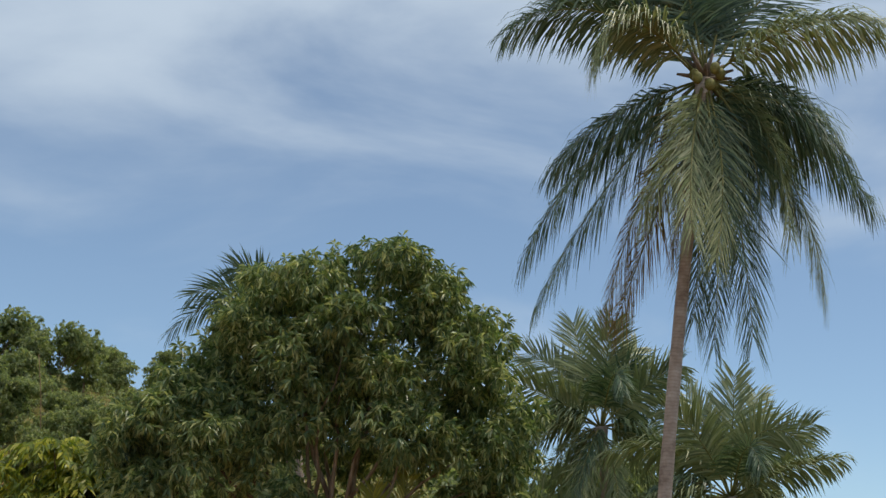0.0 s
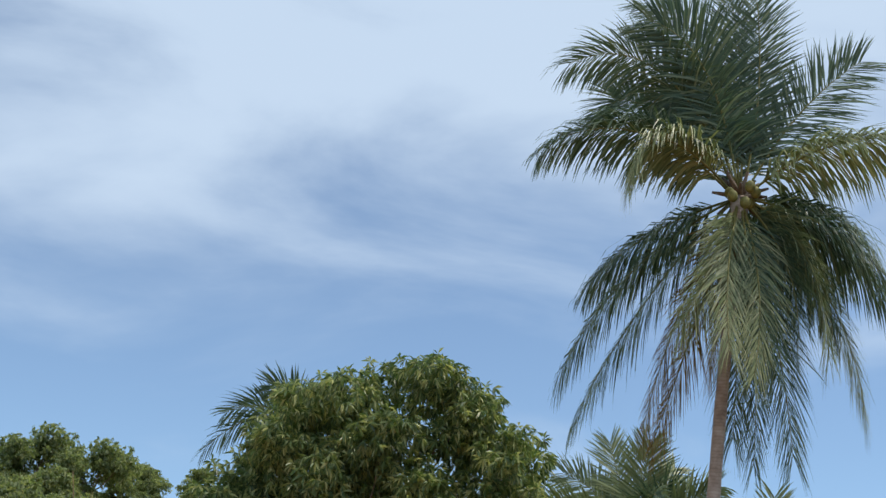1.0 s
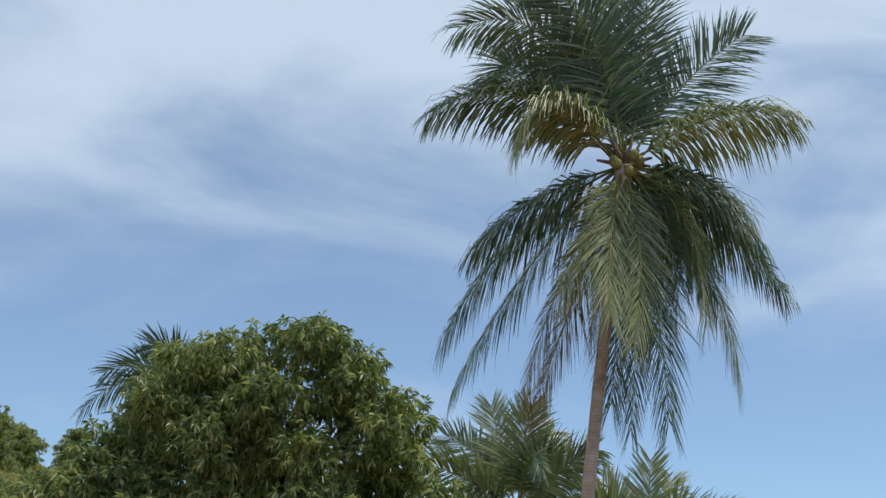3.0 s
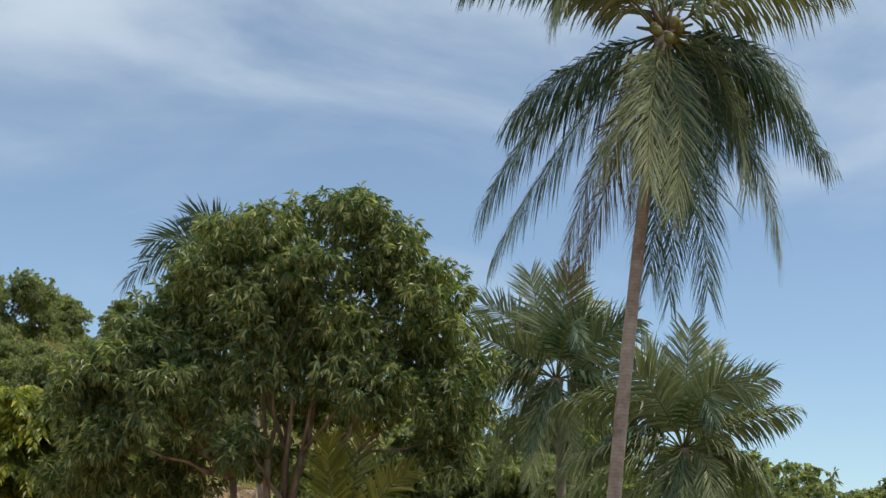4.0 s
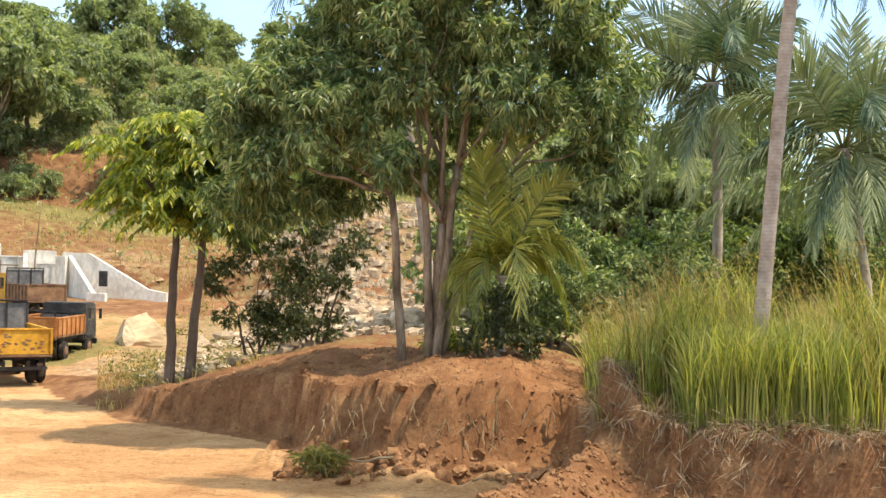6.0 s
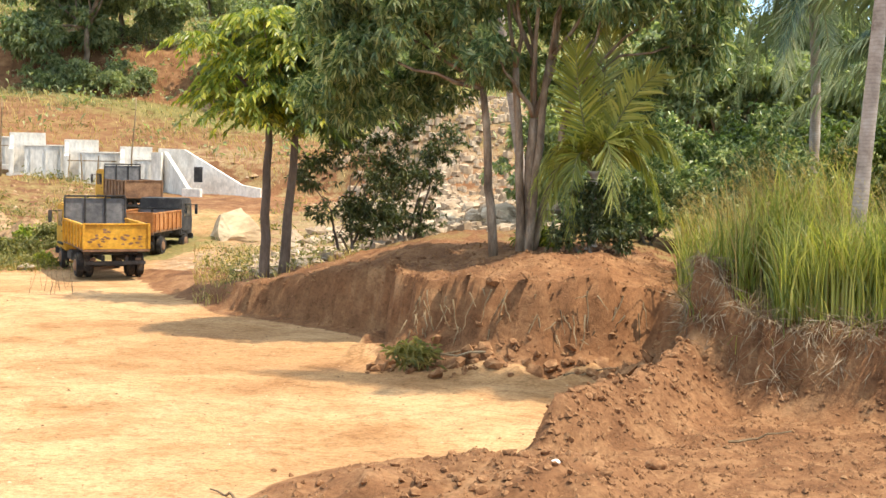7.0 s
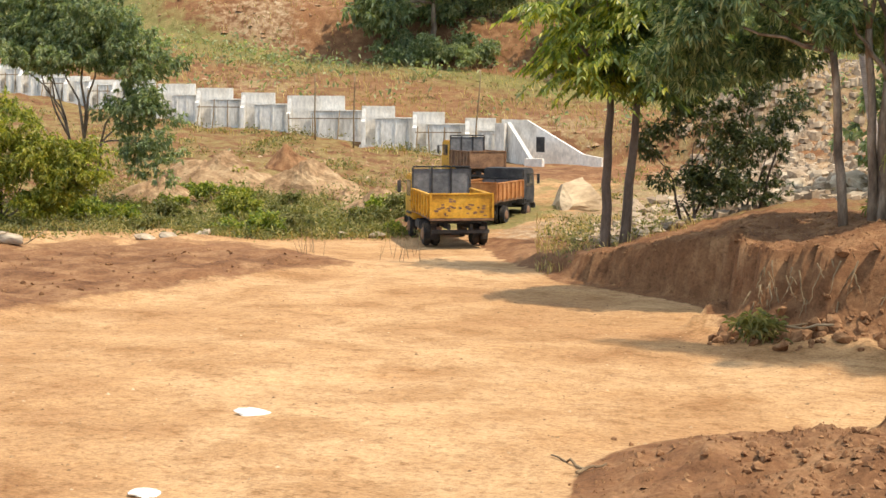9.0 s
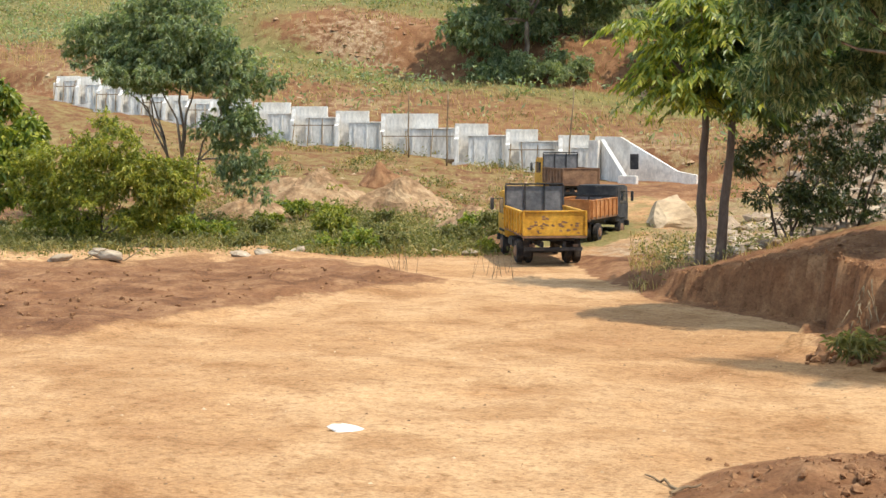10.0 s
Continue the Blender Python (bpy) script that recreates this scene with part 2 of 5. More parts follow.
NUT = two_scale((0.1, 0.1, 0.03), (0.19, 0.18, 0.05), (0.3, 0.26, 0.08), 3, 12, roughness=0.65)("coconut_husk")
YELLOW_PAINT = two_scale((0.42, 0.19, 0.02), (0.66, 0.34, 0.035), (0.74, 0.43, 0.07), 1.2, 9, roughness=0.55)("yellow_truck_paint")
ORANGE_PAINT = two_scale((0.36, 0.13, 0.035), (0.52, 0.22, 0.07), (0.6, 0.31, 0.13), 1.2, 9, roughness=0.65)("faded_orange_paint")
WORN_PAINT = two_scale((0.14, 0.08, 0.05), (0.24, 0.13, 0.07), (0.34, 0.2, 0.11), 2, 10, roughness=0.8)("dusty_brown_paint")
DARK_STEEL = two_scale((0.025, 0.024, 0.024), (0.05, 0.046, 0.042), (0.11, 0.095, 0.08), 2, 10, roughness=0.7)("dark_steel")
RUBBER = two_scale((0.016, 0.015, 0.014), (0.035, 0.03, 0.026), (0.1, 0.075, 0.05), 3, 14, roughness=0.9)("tyre_rubber")
GREY_MESH = two_scale((0.1, 0.1, 0.1), (0.16, 0.155, 0.15), (0.24, 0.225, 0.21), 2, 9, roughness=0.8)("grey_sheet")
GLASS_DARK = two_scale((0.02, 0.024, 0.028), (0.03, 0.035, 0.04), (0.06, 0.055, 0.05), 2, 6, relief=0.0, roughness=0.12, specular=0.6)("cab_glass")


def pebble_build(t, b):
    g = t.nodes.new("ShaderNodeNewGeometry")
    t.links.new(ramp(t, g.outputs["Random Per Island"], (0.0, (0.13, 0.07, 0.035)), (0.5, (0.3, 0.18, 0.085)), (0.85, (0.42, 0.27, 0.14)), (1.0, (0.55, 0.4, 0.24))), b.inputs["Base Color"])


PEBBLE = material("pebble", pebble_build, 0.9)


def chip_build(t, b):
    g = t.nodes.new("ShaderNodeNewGeometry")
    t.links.new(ramp(t, g.outputs["Random Per Island"], (0.0, (0.13, 0.055, 0.026)), (0.45, (0.27, 0.145, 0.068)), (0.85, (0.34, 0.21, 0.11)), (1.0, (0.42, 0.31, 0.19))), b.inputs["Base Color"])


CHIP = material("stone_chip", chip_build, 0.9)

# ---- building tools ----
def spot(az, d, z=None):
    """A place by its bearing (degrees to the left of the y axis) and distance; on the ground unless z is given."""
    x, y = -d * math.sin(radians(az)), d * math.cos(radians(az))
    return Vector((x, y, ground(x, y) if z is None else z))


def lerp(x, *pairs):
    return float(np.interp(x, [p[0] for p in pairs], [p[1] for p in pairs]))


def smooth(a, b, x):
    t = min(1, max(0, (x - a) / (b - a)))
    return t * t * (3 - 2 * t)


def mesh_of(name, verts, faces, mat, flat=True):
    me = bpy.data.meshes.new(name)
    me.from_pydata([tuple(v) for v in verts], [], faces)
    me.materials.append(mat)
    if not flat:
        me.shade_smooth()
    return me


def mesh_np(name, verts, faces, mat):
    """A mesh from arrays; faces all of one size."""
    me = bpy.data.meshes.new(name)
    me.from_pydata(verts.tolist(), [], faces.tolist())
    me.materials.append(mat)
    return me


def thing(name, at, label, category, group="", kind=""):
    ob = new(name)
    ob.empty_display_size = 0.2
    ob.location = at
    return tagged(ob, label, category, group, kind)


def child(name, me, parent, label=""):
    ob = new(name, me)
    ob.parent = parent
    return tagged(ob, label)


def part(name, bm, mat, parent, label="", smooth_faces=False):
    """Links a bmesh as one mesh under its thing."""
    me = bpy.data.meshes.new(name)
    bm.to_mesh(me)
    bm.free()
    me.materials.append(mat)
    if smooth_faces:
        me.shade_smooth()
    return child(name, me, parent, label)


def box(bm, x0, x1, y0, y1, z0, z1, bevel=0.0):
    m = Matrix.LocRotScale(((x0 + x1) / 2, (y0 + y1) / 2, (z0 + z1) / 2), None, (abs(x1 - x0), abs(y1 - y0), abs(z1 - z0)))
    r = bmesh.ops.create_cube(bm, size=1, matrix=m)
    if bevel:
        edges = list({e for v in r["verts"] for e in v.link_edges})
        bmesh.ops.bevel(bm, geom=edges, offset=bevel, segments=2, affect="EDGES")
    return bm


def boxed(*dims, bevel=0.0):
    return box(bmesh.new(), *dims, bevel=bevel)


def tube(points, radii, sides=8):
    """Vertices and faces of a tapered tube along points."""
    verts, faces = [], []
    pts = [Vector(p) for p in points]
    side = None
    for i, p in enumerate(pts):
        d = (pts[min(i + 1, len(pts) - 1)] - pts[max(i - 1, 0)]).normalized()
        u = d.orthogonal().normalized() if side is None else (side - d * side.dot(d)).normalized()
        side = u
        w = d.cross(u)
        for k in range(sides):
            a = 2 * math.pi * k / sides
            verts.append(p + (u * math.cos(a) + w * math.sin(a)) * radii[i])
    for i in range(len(pts) - 1):
        for k in range(sides):
            a, b = i * sides + k, i * sides + (k + 1) % sides
            faces.append((a, b, b + sides, a + sides))
    faces.append(tuple(range(sides))[::-1])
    faces.append(tuple(range((len(pts) - 1) * sides, len(pts) * sides)))
    return verts, faces


def join(*pieces):
    verts, faces = [], []
    for v, f in pieces:
        n = len(verts)
        verts += v
        faces += [tuple(i + n for i in q) for q in f]
    return verts, faces


def bent(a, b, rng, steps=6, wobble=0.08, sag=0.0):
    a, b = Vector(a), Vector(b)
    ln = (b - a).length
    out = []
    for i in range(steps + 1):
        t = i / steps
        j = Vector((rng.uniform(-1, 1), rng.uniform(-1, 1), rng.uniform(-1, 1))) * wobble * ln * math.sin(math.pi * t)
        out.append(a.lerp(b, t) + j + Vector((0, 0, sag * ln * math.sin(math.pi * t))))
    return out


def unit(v):
    return v / np.maximum(np.linalg.norm(v, axis=1, keepdims=True), 1e-9)


def leaves(name, centres, ways, length, width, mat, rng, droop=0.25):
    """Many folded leaves: from each centre along its way, every one four points and two faces."""
    n = len(centres)
    ways = unit(ways)
    ln = length * rng.uniform(0.65, 1.25, (n, 1))
    side = unit(np.cross(ways, unit(rng.normal(size=(n, 3)) + np.array([0, 0, 1.2]))))
    wd = width * rng.uniform(0.7, 1.2, (n, 1)) * 0.5
    mid = centres + ways * ln * 0.5
    tip = centres + ways * ln + np.array([0, 0, -1.0]) * ln * droop
    v = np.stack([centres, mid + side * wd, tip, mid - side * wd], 1).reshape(-1, 3)
    i = np.arange(n)[:, None] * 4
    f = np.concatenate([i + np.array([[0, 1, 2]]), i + np.array([[0, 2, 3]])], 0)
    return mesh_np(name, v, f, mat)


def whorls(clumps, count, rng, per=10, spread=0.55, fill=0.5, hang=0.35, tufts=24):
    """Centres and ways of leaf whorls set on the uneven skins of crown clumps (x, y, z, rx, ry, rz)."""
    # every clump is a cluster of smaller tufts, with gaps of shade between them
    big = np.array(clumps, float)
    n = tufts
    d = unit(rng.normal(size=(len(big) * n, 3)) + np.array([0, 0, 0.25]))
    cl = np.repeat(big, n, 0)
    cl[:, :3] += d * cl[:, 3:] * rng.uniform(0.3, 0.95, (len(d), 1))
    cl[:, 3:] *= rng.uniform(0.2, 0.4, (len(d), 1)) * np.array([1.1, 1.1, 0.85])
    weight = (cl[:, 3] * cl[:, 5] + cl[:, 3] * cl[:, 4])
    pick = rng.choice(len(cl), count, p=weight / weight.sum())
    d = unit(rng.normal(size=(count, 3)))
    r = 1 - fill * rng.random((count, 1)) ** 1.7
    # lobes: the skin swells and sinks
    lob = 1 + 0.16 * np.sin(d[:, :1] * 7 + pick[:, None]) * np.sin(d[:, 1:2] * 6 + 2 * pick[:, None]) + 0.12 * np.sin(d[:, 2:] * 9 + pick[:, None])
    c = cl[pick, :3] + d * r * lob * cl[pick, 3:]
    out = unit(d * np.array([1, 1, 0.8]) + rng.normal(size=(count, 3)) * 0.45)
    c = np.repeat(c, per, 0)
    w = unit(np.repeat(out, per, 0) * 0.55 + rng.normal(size=(count * per, 3)) * spread + np.array([0, 0, -hang]))
    return c, w

# ---- the land ----
BANK_LINE = [(-40, 66), (-19, 50), (-14.5, 42.5), (-10.9, 37.4), (-8.1, 35.4), (-6.0, 33.4), (-5.2, 30.0), (-3.6, 29.2), (-1.9, 29.0), (0.3, 30.2),
             (0.8, 26.6), (2.2, 25.3), (8, 24.4), (20, 22), (60, 14)]
RIDGE_LINE = [(-1.7, 12), (-1.75, 20.6), (-1.55, 21.6), (-0.4, 23.6), (0.6, 26.2), (0.9, 27.5), (3, 29), (60, 26)]


def behind(line, x, y):
    """Signed distance behind a line that runs from left to right."""
    best, sign = 1e9, 1
    for (ax, ay), (bx, by) in zip(line, line[1:]):
        dx, dy = bx - ax, by - ay
        t = min(1, max(0, ((x - ax) * dx + (y - ay) * dy) / (dx * dx + dy * dy)))
        ex, ey = x - ax - t * dx, y - ay - t * dy
        d = ex * ex + ey * ey
        if d < best:
            best, sign = d, 1 if dx * ey - dy * ex > 0 else -1
    return sign * math.sqrt(best)


def wall_foot(x):
    return lerp(x, (-110, 10.5), (-73, 7.2), (-63, 5.6), (-52, 4.1), (-40, 2.95), (-29, 1.8), (-18, 1.5), (20, 2.0))


def rough(x, y, scale, seed=0.0):
    return noise.noise(Vector((x * scale, y * scale, seed)))


def land(x, y):
    """Height and cover (soil, grass, rock) of the land."""
    d = math.hypot(x, y)
    soil = grass = rock = 0.0
    z = 0.05 * rough(x, y, 0.35) + 0.025 * rough(x, y, 1.3, 3)
    # the rise towards the wall and the hill behind it
    zw = wall_foot(x)
    z += zw * smooth(46, 82, y) if y < 83 else zw
    if y > 83:
        up = (y - 83)
        side = lerp(x, (-60, 1.0), (-25, 0.95), (5, 0.75), (30, 0.4), (70, 0.28))
        hill = 1.6 * smooth(0, 2.5, up) + 0.155 * up + 0.07 * max(0, up - 26) + 0.9 * rough(x, y, 0.06, 5) * min(1, up / 12)
        hill += 3.6 * smooth(24, 30, up + 4 * rough(x, y, 0.05, 8)) * smooth(-95, -60, x) * smooth(-8, -28, x)
        if up > 117:
            hill -= (up - 117) * 0.2
        z += side * hill
        grass = 0.36 + 0.75 * smooth(10, 34, up) - 0.75 * smooth(21, 26, up) * smooth(38, 30, up) * smooth(-12, -34, x) * smooth(-85, -60, x)
        soil = 0.95
        rock = (0.28 + 0.6 * rough(x, y, 0.09, 18)) * smooth(60, 20, up)
    elif y > 50:
        grass = lerp(x, (-30, 0.42), (-22, 0.22), (-8, 0.1), (2, 0.6)) * smooth(50, 56, y)
        track = abs(math.degrees(math.atan2(-x, y)) - lerp(y, (46, 21.5), (58, 19.5), (72, 17.5)))
        soil = max(0.75 * smooth(62, 76, y), 0.7 * smooth(2.0, 3.6, track))
    if y > 48:
        k = smooth(48, 56, y) * min(1, max(0.15, abs(math.degrees(math.atan2(-x, y)) - 19.5) / 4))
        z += k * (0.3 * rough(x, y, 0.28, 61) + 0.16 * rough(x, y, 0.8, 62))
    # broken rock slope behind the trees
    m = math.hypot((x + 11) / 11, (y - 88) / 11)
    if m < 1:
        z += 3.8 * (1 - smooth(0.1, 1, m)) + 0.35 * rough(x, y, 0.5, 6)
        rock = max(rock, 1.1 * (1 - m))
    if -22 < x < 6 and 44 < y < 80:
        rock = max(rock, 0.62 * smooth(44, 50, y) * smooth(-22, -16, x) * smooth(6, 0, x))
    # the cut bank and the raised ground behind it
    b = behind(BANK_LINE, x, y) + 0.3 * rough(x, y, 0.55, 11) + 0.12 * rough(x, y, 2.1, 4) + 0.1 * rough(x, y, 4.6, 24)
    if b > -2 and y < 70:
        edge = lerp(x, (-20, 0.05), (-13, 0.35), (-10.5, 0.85), (-8, 1.4), (-6, 1.75), (-4.5, 1.75), (-1, 1.9), (0.6, 1.55), (8, 1.55), (30, 1.8))
        back = lerp(x, (-20, 0.1), (-10, 0.08), (-6, 0.3), (0, 0.45), (1.5, 0.25), (30, 0.5))
        talus = lerp(x, (-14, 0.2), (-11, 0.06), (-5.7, 0.06), (-5.0, 0.3))
        up = edge * (talus * smooth(-0.55, 0.0, b) + (1 - talus) * smooth(-0.02, 0.2, b + 0.14 * rough(x * 3, y * 3, 1.0, 14))) + back * smooth(0.6, 3.4, b)
        up *= 1 - 0.5 * smooth(44, 54, y) * smooth(4, -4, x)
        z += up + 0.1 * rough(x, y, 1.5, 2) * smooth(-0.3, 0.5, b) + (0.09 * rough(x, y, 3.1, 9) + 0.06 * rough(x, y, 6.5, 19)) * smooth(-0.5, 0, b)
        soil = max(soil, smooth(-0.9, -0.3, b) * (0.95 if y < 48 else 0.3))
        if x > 1.0:
            grass = max(grass, 0.75 * smooth(0.9, 1.6, b))
        elif b > 5:
            grass = max(grass, 0.4)
        # spill at the foot of the cut
        if -6.5 < x < 1:
            z += 0.35 * smooth(-2, -0.2, b) * smooth(0.6, -0.1, b) * (0.6 + rough(x, y, 1.4, 7))
    # graded earth with a berm along its far edge, and the loose heap nearest the camera
    r = -behind(RIDGE_LINE, x, y)
    if r > -1.5 and y < 32 and d > 6:
        lump = 0.14 * rough(x, y, 1.7, 21) + 0.07 * rough(x, y, 5, 22)
        berm = lerp(y, (17, 0.0), (20.5, 0.05), (21.1, 0.75), (24, 0.95), (27, 1.0))
        z += (0.1 + berm * smooth(1.5, 0.2, r)) * smooth(-0.15, 0.3, r + 0.2 * rough(x, y, 1.6, 23)) + lump * smooth(-0.2, 0.4, r)
        soil = max(soil, smooth(-0.5, 0.1, r) * 0.95)
    h = math.hypot((x + 1.9) / 3.0, (y - 17.3) / 3.4)
    if h < 1.15:
        z += 0.62 * (1 - smooth(0.25, 1.1, h)) * (0.85 + 0.3 * rough(x, y, 0.9, 31)) + 0.16 * rough(x, y, 2.6, 32) * smooth(1.1, 0.8, h)
        soil = max(soil, 1.2 * smooth(1.12, 0.95, h))
    # red spoil along the far left of the clearing
    s = behind([(-46, 20), (-20.5, 22.5), (-20.0, 30), (-18, 38.5), (-24, 44), (-40, 52)], x, y)
    if -60 < x < -15 and y < 60:
        e = -s if y > 0 else 0
        k = smooth(-0.6, 2.0, -e + 0.8 * rough(x, y, 0.4, 41))
        z += k * (0.22 + 0.18 * rough(x, y, 0.8, 42) + 0.07 * rough(x, y, 3, 43))
        soil = max(soil, 0.85 * k * smooth(60, 40, d))
        if d > 50 and x < -18:
            grass = max(grass, 0.55 * smooth(50, 56, d) * smooth(74, 64, d))
    # the bank that the camera stands on
    z += 3.0 * (1 - smooth(4, 13, d))
    if d > 300 or y < -20:
        grass = 0.9
    return z, soil, grass, rock


def ground(x, y):
    return land(x, y)[0]


def spaced(lo, mid_lo, fine_lo, fine_hi, mid_hi, hi, step=0.15, wider=0.45, growth=1.08):
    """Grid lines: finest in the middle, wider outside it, and ever wider towards the horizon."""
    out = list(np.arange(mid_lo, fine_lo, wider)) + list(np.arange(fine_lo, fine_hi, step)) + list(np.arange(fine_hi, mid_hi, wider))
    s, p = wider, out[-1]
    while p < hi:
        s *= growth
        p += s
        out.append(p)
    s, p = wider, out[0]
    while p > lo:
        s *= growth
        p -= s
        out.insert(0, p)
    return out


def build_ground():
    xs, ys = spaced(-2500, -62, -13, 7, 12, 2500), spaced(-1500, 14, 14.2, 38, 125, 2500)
    verts, cover = [], {"soil": [], "grass": [], "rock": []}
    for y in ys:
        for x in xs:
            z, *c = land(x, y)
            verts.append((x, y, z))
            for key, value in zip(cover, c):
                cover[key].append(value)
    w = len(xs)
    faces = [(j * w + i, j * w + i + 1, (j + 1) * w + i + 1, (j + 1) * w + i) for j in range(len(ys) - 1) for i in range(w - 1)]
    me = mesh_of("ground", verts, faces, EARTH, flat=False)
    for key, values in cover.items():
        me.attributes.new(key, "FLOAT", "POINT").data.foreach_set("value", values)
    tagged(new("ground", me), "sandy trodden clearing with red cut banks and a grassy hill", "ground", kind="structure")


build_ground()

# ---- trees ----
def branching(root, fork, targets, rng, r0, r1, sides=8, wobble=0.05):
    """A trunk from root to fork and limbs that run on to the targets."""
    pieces = [tube(bent(root, fork, rng, 7, wobble * 0.35), [r0 + (r1 - r0) * i / 7 for i in range(8)], sides)]
    for q in targets:
        pieces.append(tube(bent(fork, q, rng, 6, wobble, 0.06), [r1 * (0.72 - 0.62 * i / 6) for i in range(7)], 6))
    return join(*pieces)


def leafy_tree(name, at, label, trunks, clumps, whorl_count, per, leaf, mat, bark, seed, category="tree", group="",
               spread=0.55, fill=0.5, hang=0.35, droop=0.25, limb=0.5):
    """trunks: (root, fork, r0, r1, indices of the clumps that its limbs reach); places relative to the foot."""
    rng, r2 = np.random.default_rng(seed), random.Random(seed)
    tree = thing(name, at, label, category, group)
    for root, fork, r0, r1, reach in trunks:
        ends = [Vector(clumps[i][:3]) + Vector((r2.uniform(-limb, limb), r2.uniform(-limb, limb), 0.2 * clumps[i][5])) for i in reach]
        v, f = branching(root, fork, ends, r2, r0, r1)
        child("trunk", mesh_of("trunk", v, f, bark, flat=False), tree)
    c, w = whorls(clumps, whorl_count, rng, per, spread, fill, hang)
    child("crown", leaves("crown", c, w, leaf[0], leaf[1], mat, rng, droop), tree)
    return tree


def frond(rng, points, width, mat, n=46, flat=0.5, rib=0.032, hang=0.8, bare=0.13, leaf_width=0.03):
    """One palm leaf along a curve: a rib and a row of narrow hanging leaflets on each side. Returns two meshes."""
    p = np.array([tuple(q) for q in points], float)
    a, b, c = p[0], p[1] * 2 - (p[0] + p[2]) / 2, p[2]
    at = lambda t: a * (1 - t) ** 2 + b * 2 * t * (1 - t) + c * t ** 2
    line = [Vector(at(i / 12)) for i in range(13)]
    rv, rf = tube(line, [rib * (1 - 0.85 * i / 12) for i in range(13)], 5)
    ts = np.repeat(np.linspace(bare, 1.0, n), 2)
    sgn = np.tile([1.0, -1.0], n)
    ts = np.clip(ts + rng.normal(size=2 * n) * 0.006, 0, 1)
    base = a * (1 - ts[:, None]) ** 2 + b * 2 * ts[:, None] * (1 - ts[:, None]) + c * ts[:, None] ** 2
    tan = unit(2 * (1 - ts[:, None]) * (b - a) + 2 * ts[:, None] * (c - b))
    side = unit(unit(np.cross(tan, np.array([0, 0, 1.0])) + 1e-4) * (1 - flat) + unit(np.cross(tan, np.array([0, 1.0, 0])) + 1e-4) * flat) * sgn[:, None]
    hang = hang * (2.0 - 1.85 * flat)
    ln = width * (0.45 + 0.55 * np.sin(np.pi * np.clip(0.12 + 0.78 * ts, 0, 1)))[:, None] * rng.uniform(0.75, 1.12, (2 * n, 1))
    lean = 0.62 + 0.26 * np.minimum(tan[:, 2:], 0.2)
    out = unit(side * lean + tan * (0.4 + 0.8 * ts[:, None] ** 2) + rng.normal(size=(2 * n, 3)) * 0.1)
    droop = hang * rng.uniform(0.45, 0.95, (2 * n, 1))
    # each leaflet bends over further towards its tip
    at_s = lambda u: base + unit(out + np.array([0, 0, -1.0]) * droop * u ** 1.3) * ln * u
    q1, q2, q3 = at_s(0.35), at_s(0.72), at_s(1.0)
    wv = unit(tan + np.array([0, 0, -0.2]))
    hw = leaf_width * rng.uniform(0.75, 1.2, (2 * n, 1))
    v = np.stack([base - wv * hw * 0.5, base + wv * hw * 0.5, q1 + wv * hw, q1 - wv * hw, q2 + wv * hw * 0.7, q2 - wv * hw * 0.7, q3], 1).reshape(-1, 3)
    i = np.arange(2 * n) * 7
    faces = np.concatenate([np.stack([i + a for a in q], 1) for q in ((0, 1, 2), (0, 2, 3), (3, 2, 4), (3, 4, 5), (5, 4, 6))], 0)
    return mesh_of("rib", rv, rf, RACHIS, flat=False), mesh_np("frond", v, faces, mat)


def palm(at, heart, label, fronds, seed, r0=0.2, r1=0.13, width=0.75, nuts=0, lean=0.0, n=46, trunk=True, group="", leaf_width=0.036):
    """A coconut palm. fronds: (via, tip, material) with offsets from the heart."""
    rng, r2 = np.random.default_rng(seed), random.Random(seed)
    tree = thing("coconut_palm", at, label, "palm tree", group)
    heart = Vector(heart)
    if trunk:
        pts, radii = [], []
        for i in range(25):
            t = i / 24
            pts.append(Vector((heart.x * t + lean * math.sin(math.pi * t), heart.y * t, heart.z * t)))
            radii.append((r0 + (r1 - r0) * min(1, t * 1.15) + 0.1 * max(0, 1 - t * 14)) * (1 + 0.03 * math.sin(i * 2.1)) + (0.1 * max(0, t - 0.93) / 0.07))
        v, f = tube(pts, radii, 14)
        child("trunk", mesh_of("trunk", v, f, PALM_TRUNK, flat=False), tree)
    for via, tip, mat, flat in fronds:
        start = heart + Vector((via[0], via[1], 0)) * 0.04
        rib, blade = frond(rng, [start, heart + Vector(via), heart + Vector(tip)], width * r2.uniform(0.9, 1.1), mat, n, flat, leaf_width=leaf_width)
        leaf = child("frond", blade, tree)
        child("rib", rib, leaf, "yellow-green leaf rib")
    if nuts:
        for k in range(18):
            a, e = k * 2.39996, r2.uniform(-0.5, 1.1)
            way = Vector((math.cos(a) * math.cos(e), math.sin(a) * math.cos(e), math.sin(e)))
            v, f = tube([heart + way * 0.05, heart + way * 0.3, heart + way * r2.uniform(0.45, 0.7) - Vector((0, 0, 0.05))], [0.07, 0.05, 0.025], 6)
            child("leaf_base", mesh_of("leaf_base", v, f, DARK_BARK, flat=False), tree, "brown fibrous stub of an old leaf")
    for k in range(nuts):
        a = 2 * math.pi * k / nuts + r2.uniform(-0.3, 0.3)
        bm = bmesh.new()
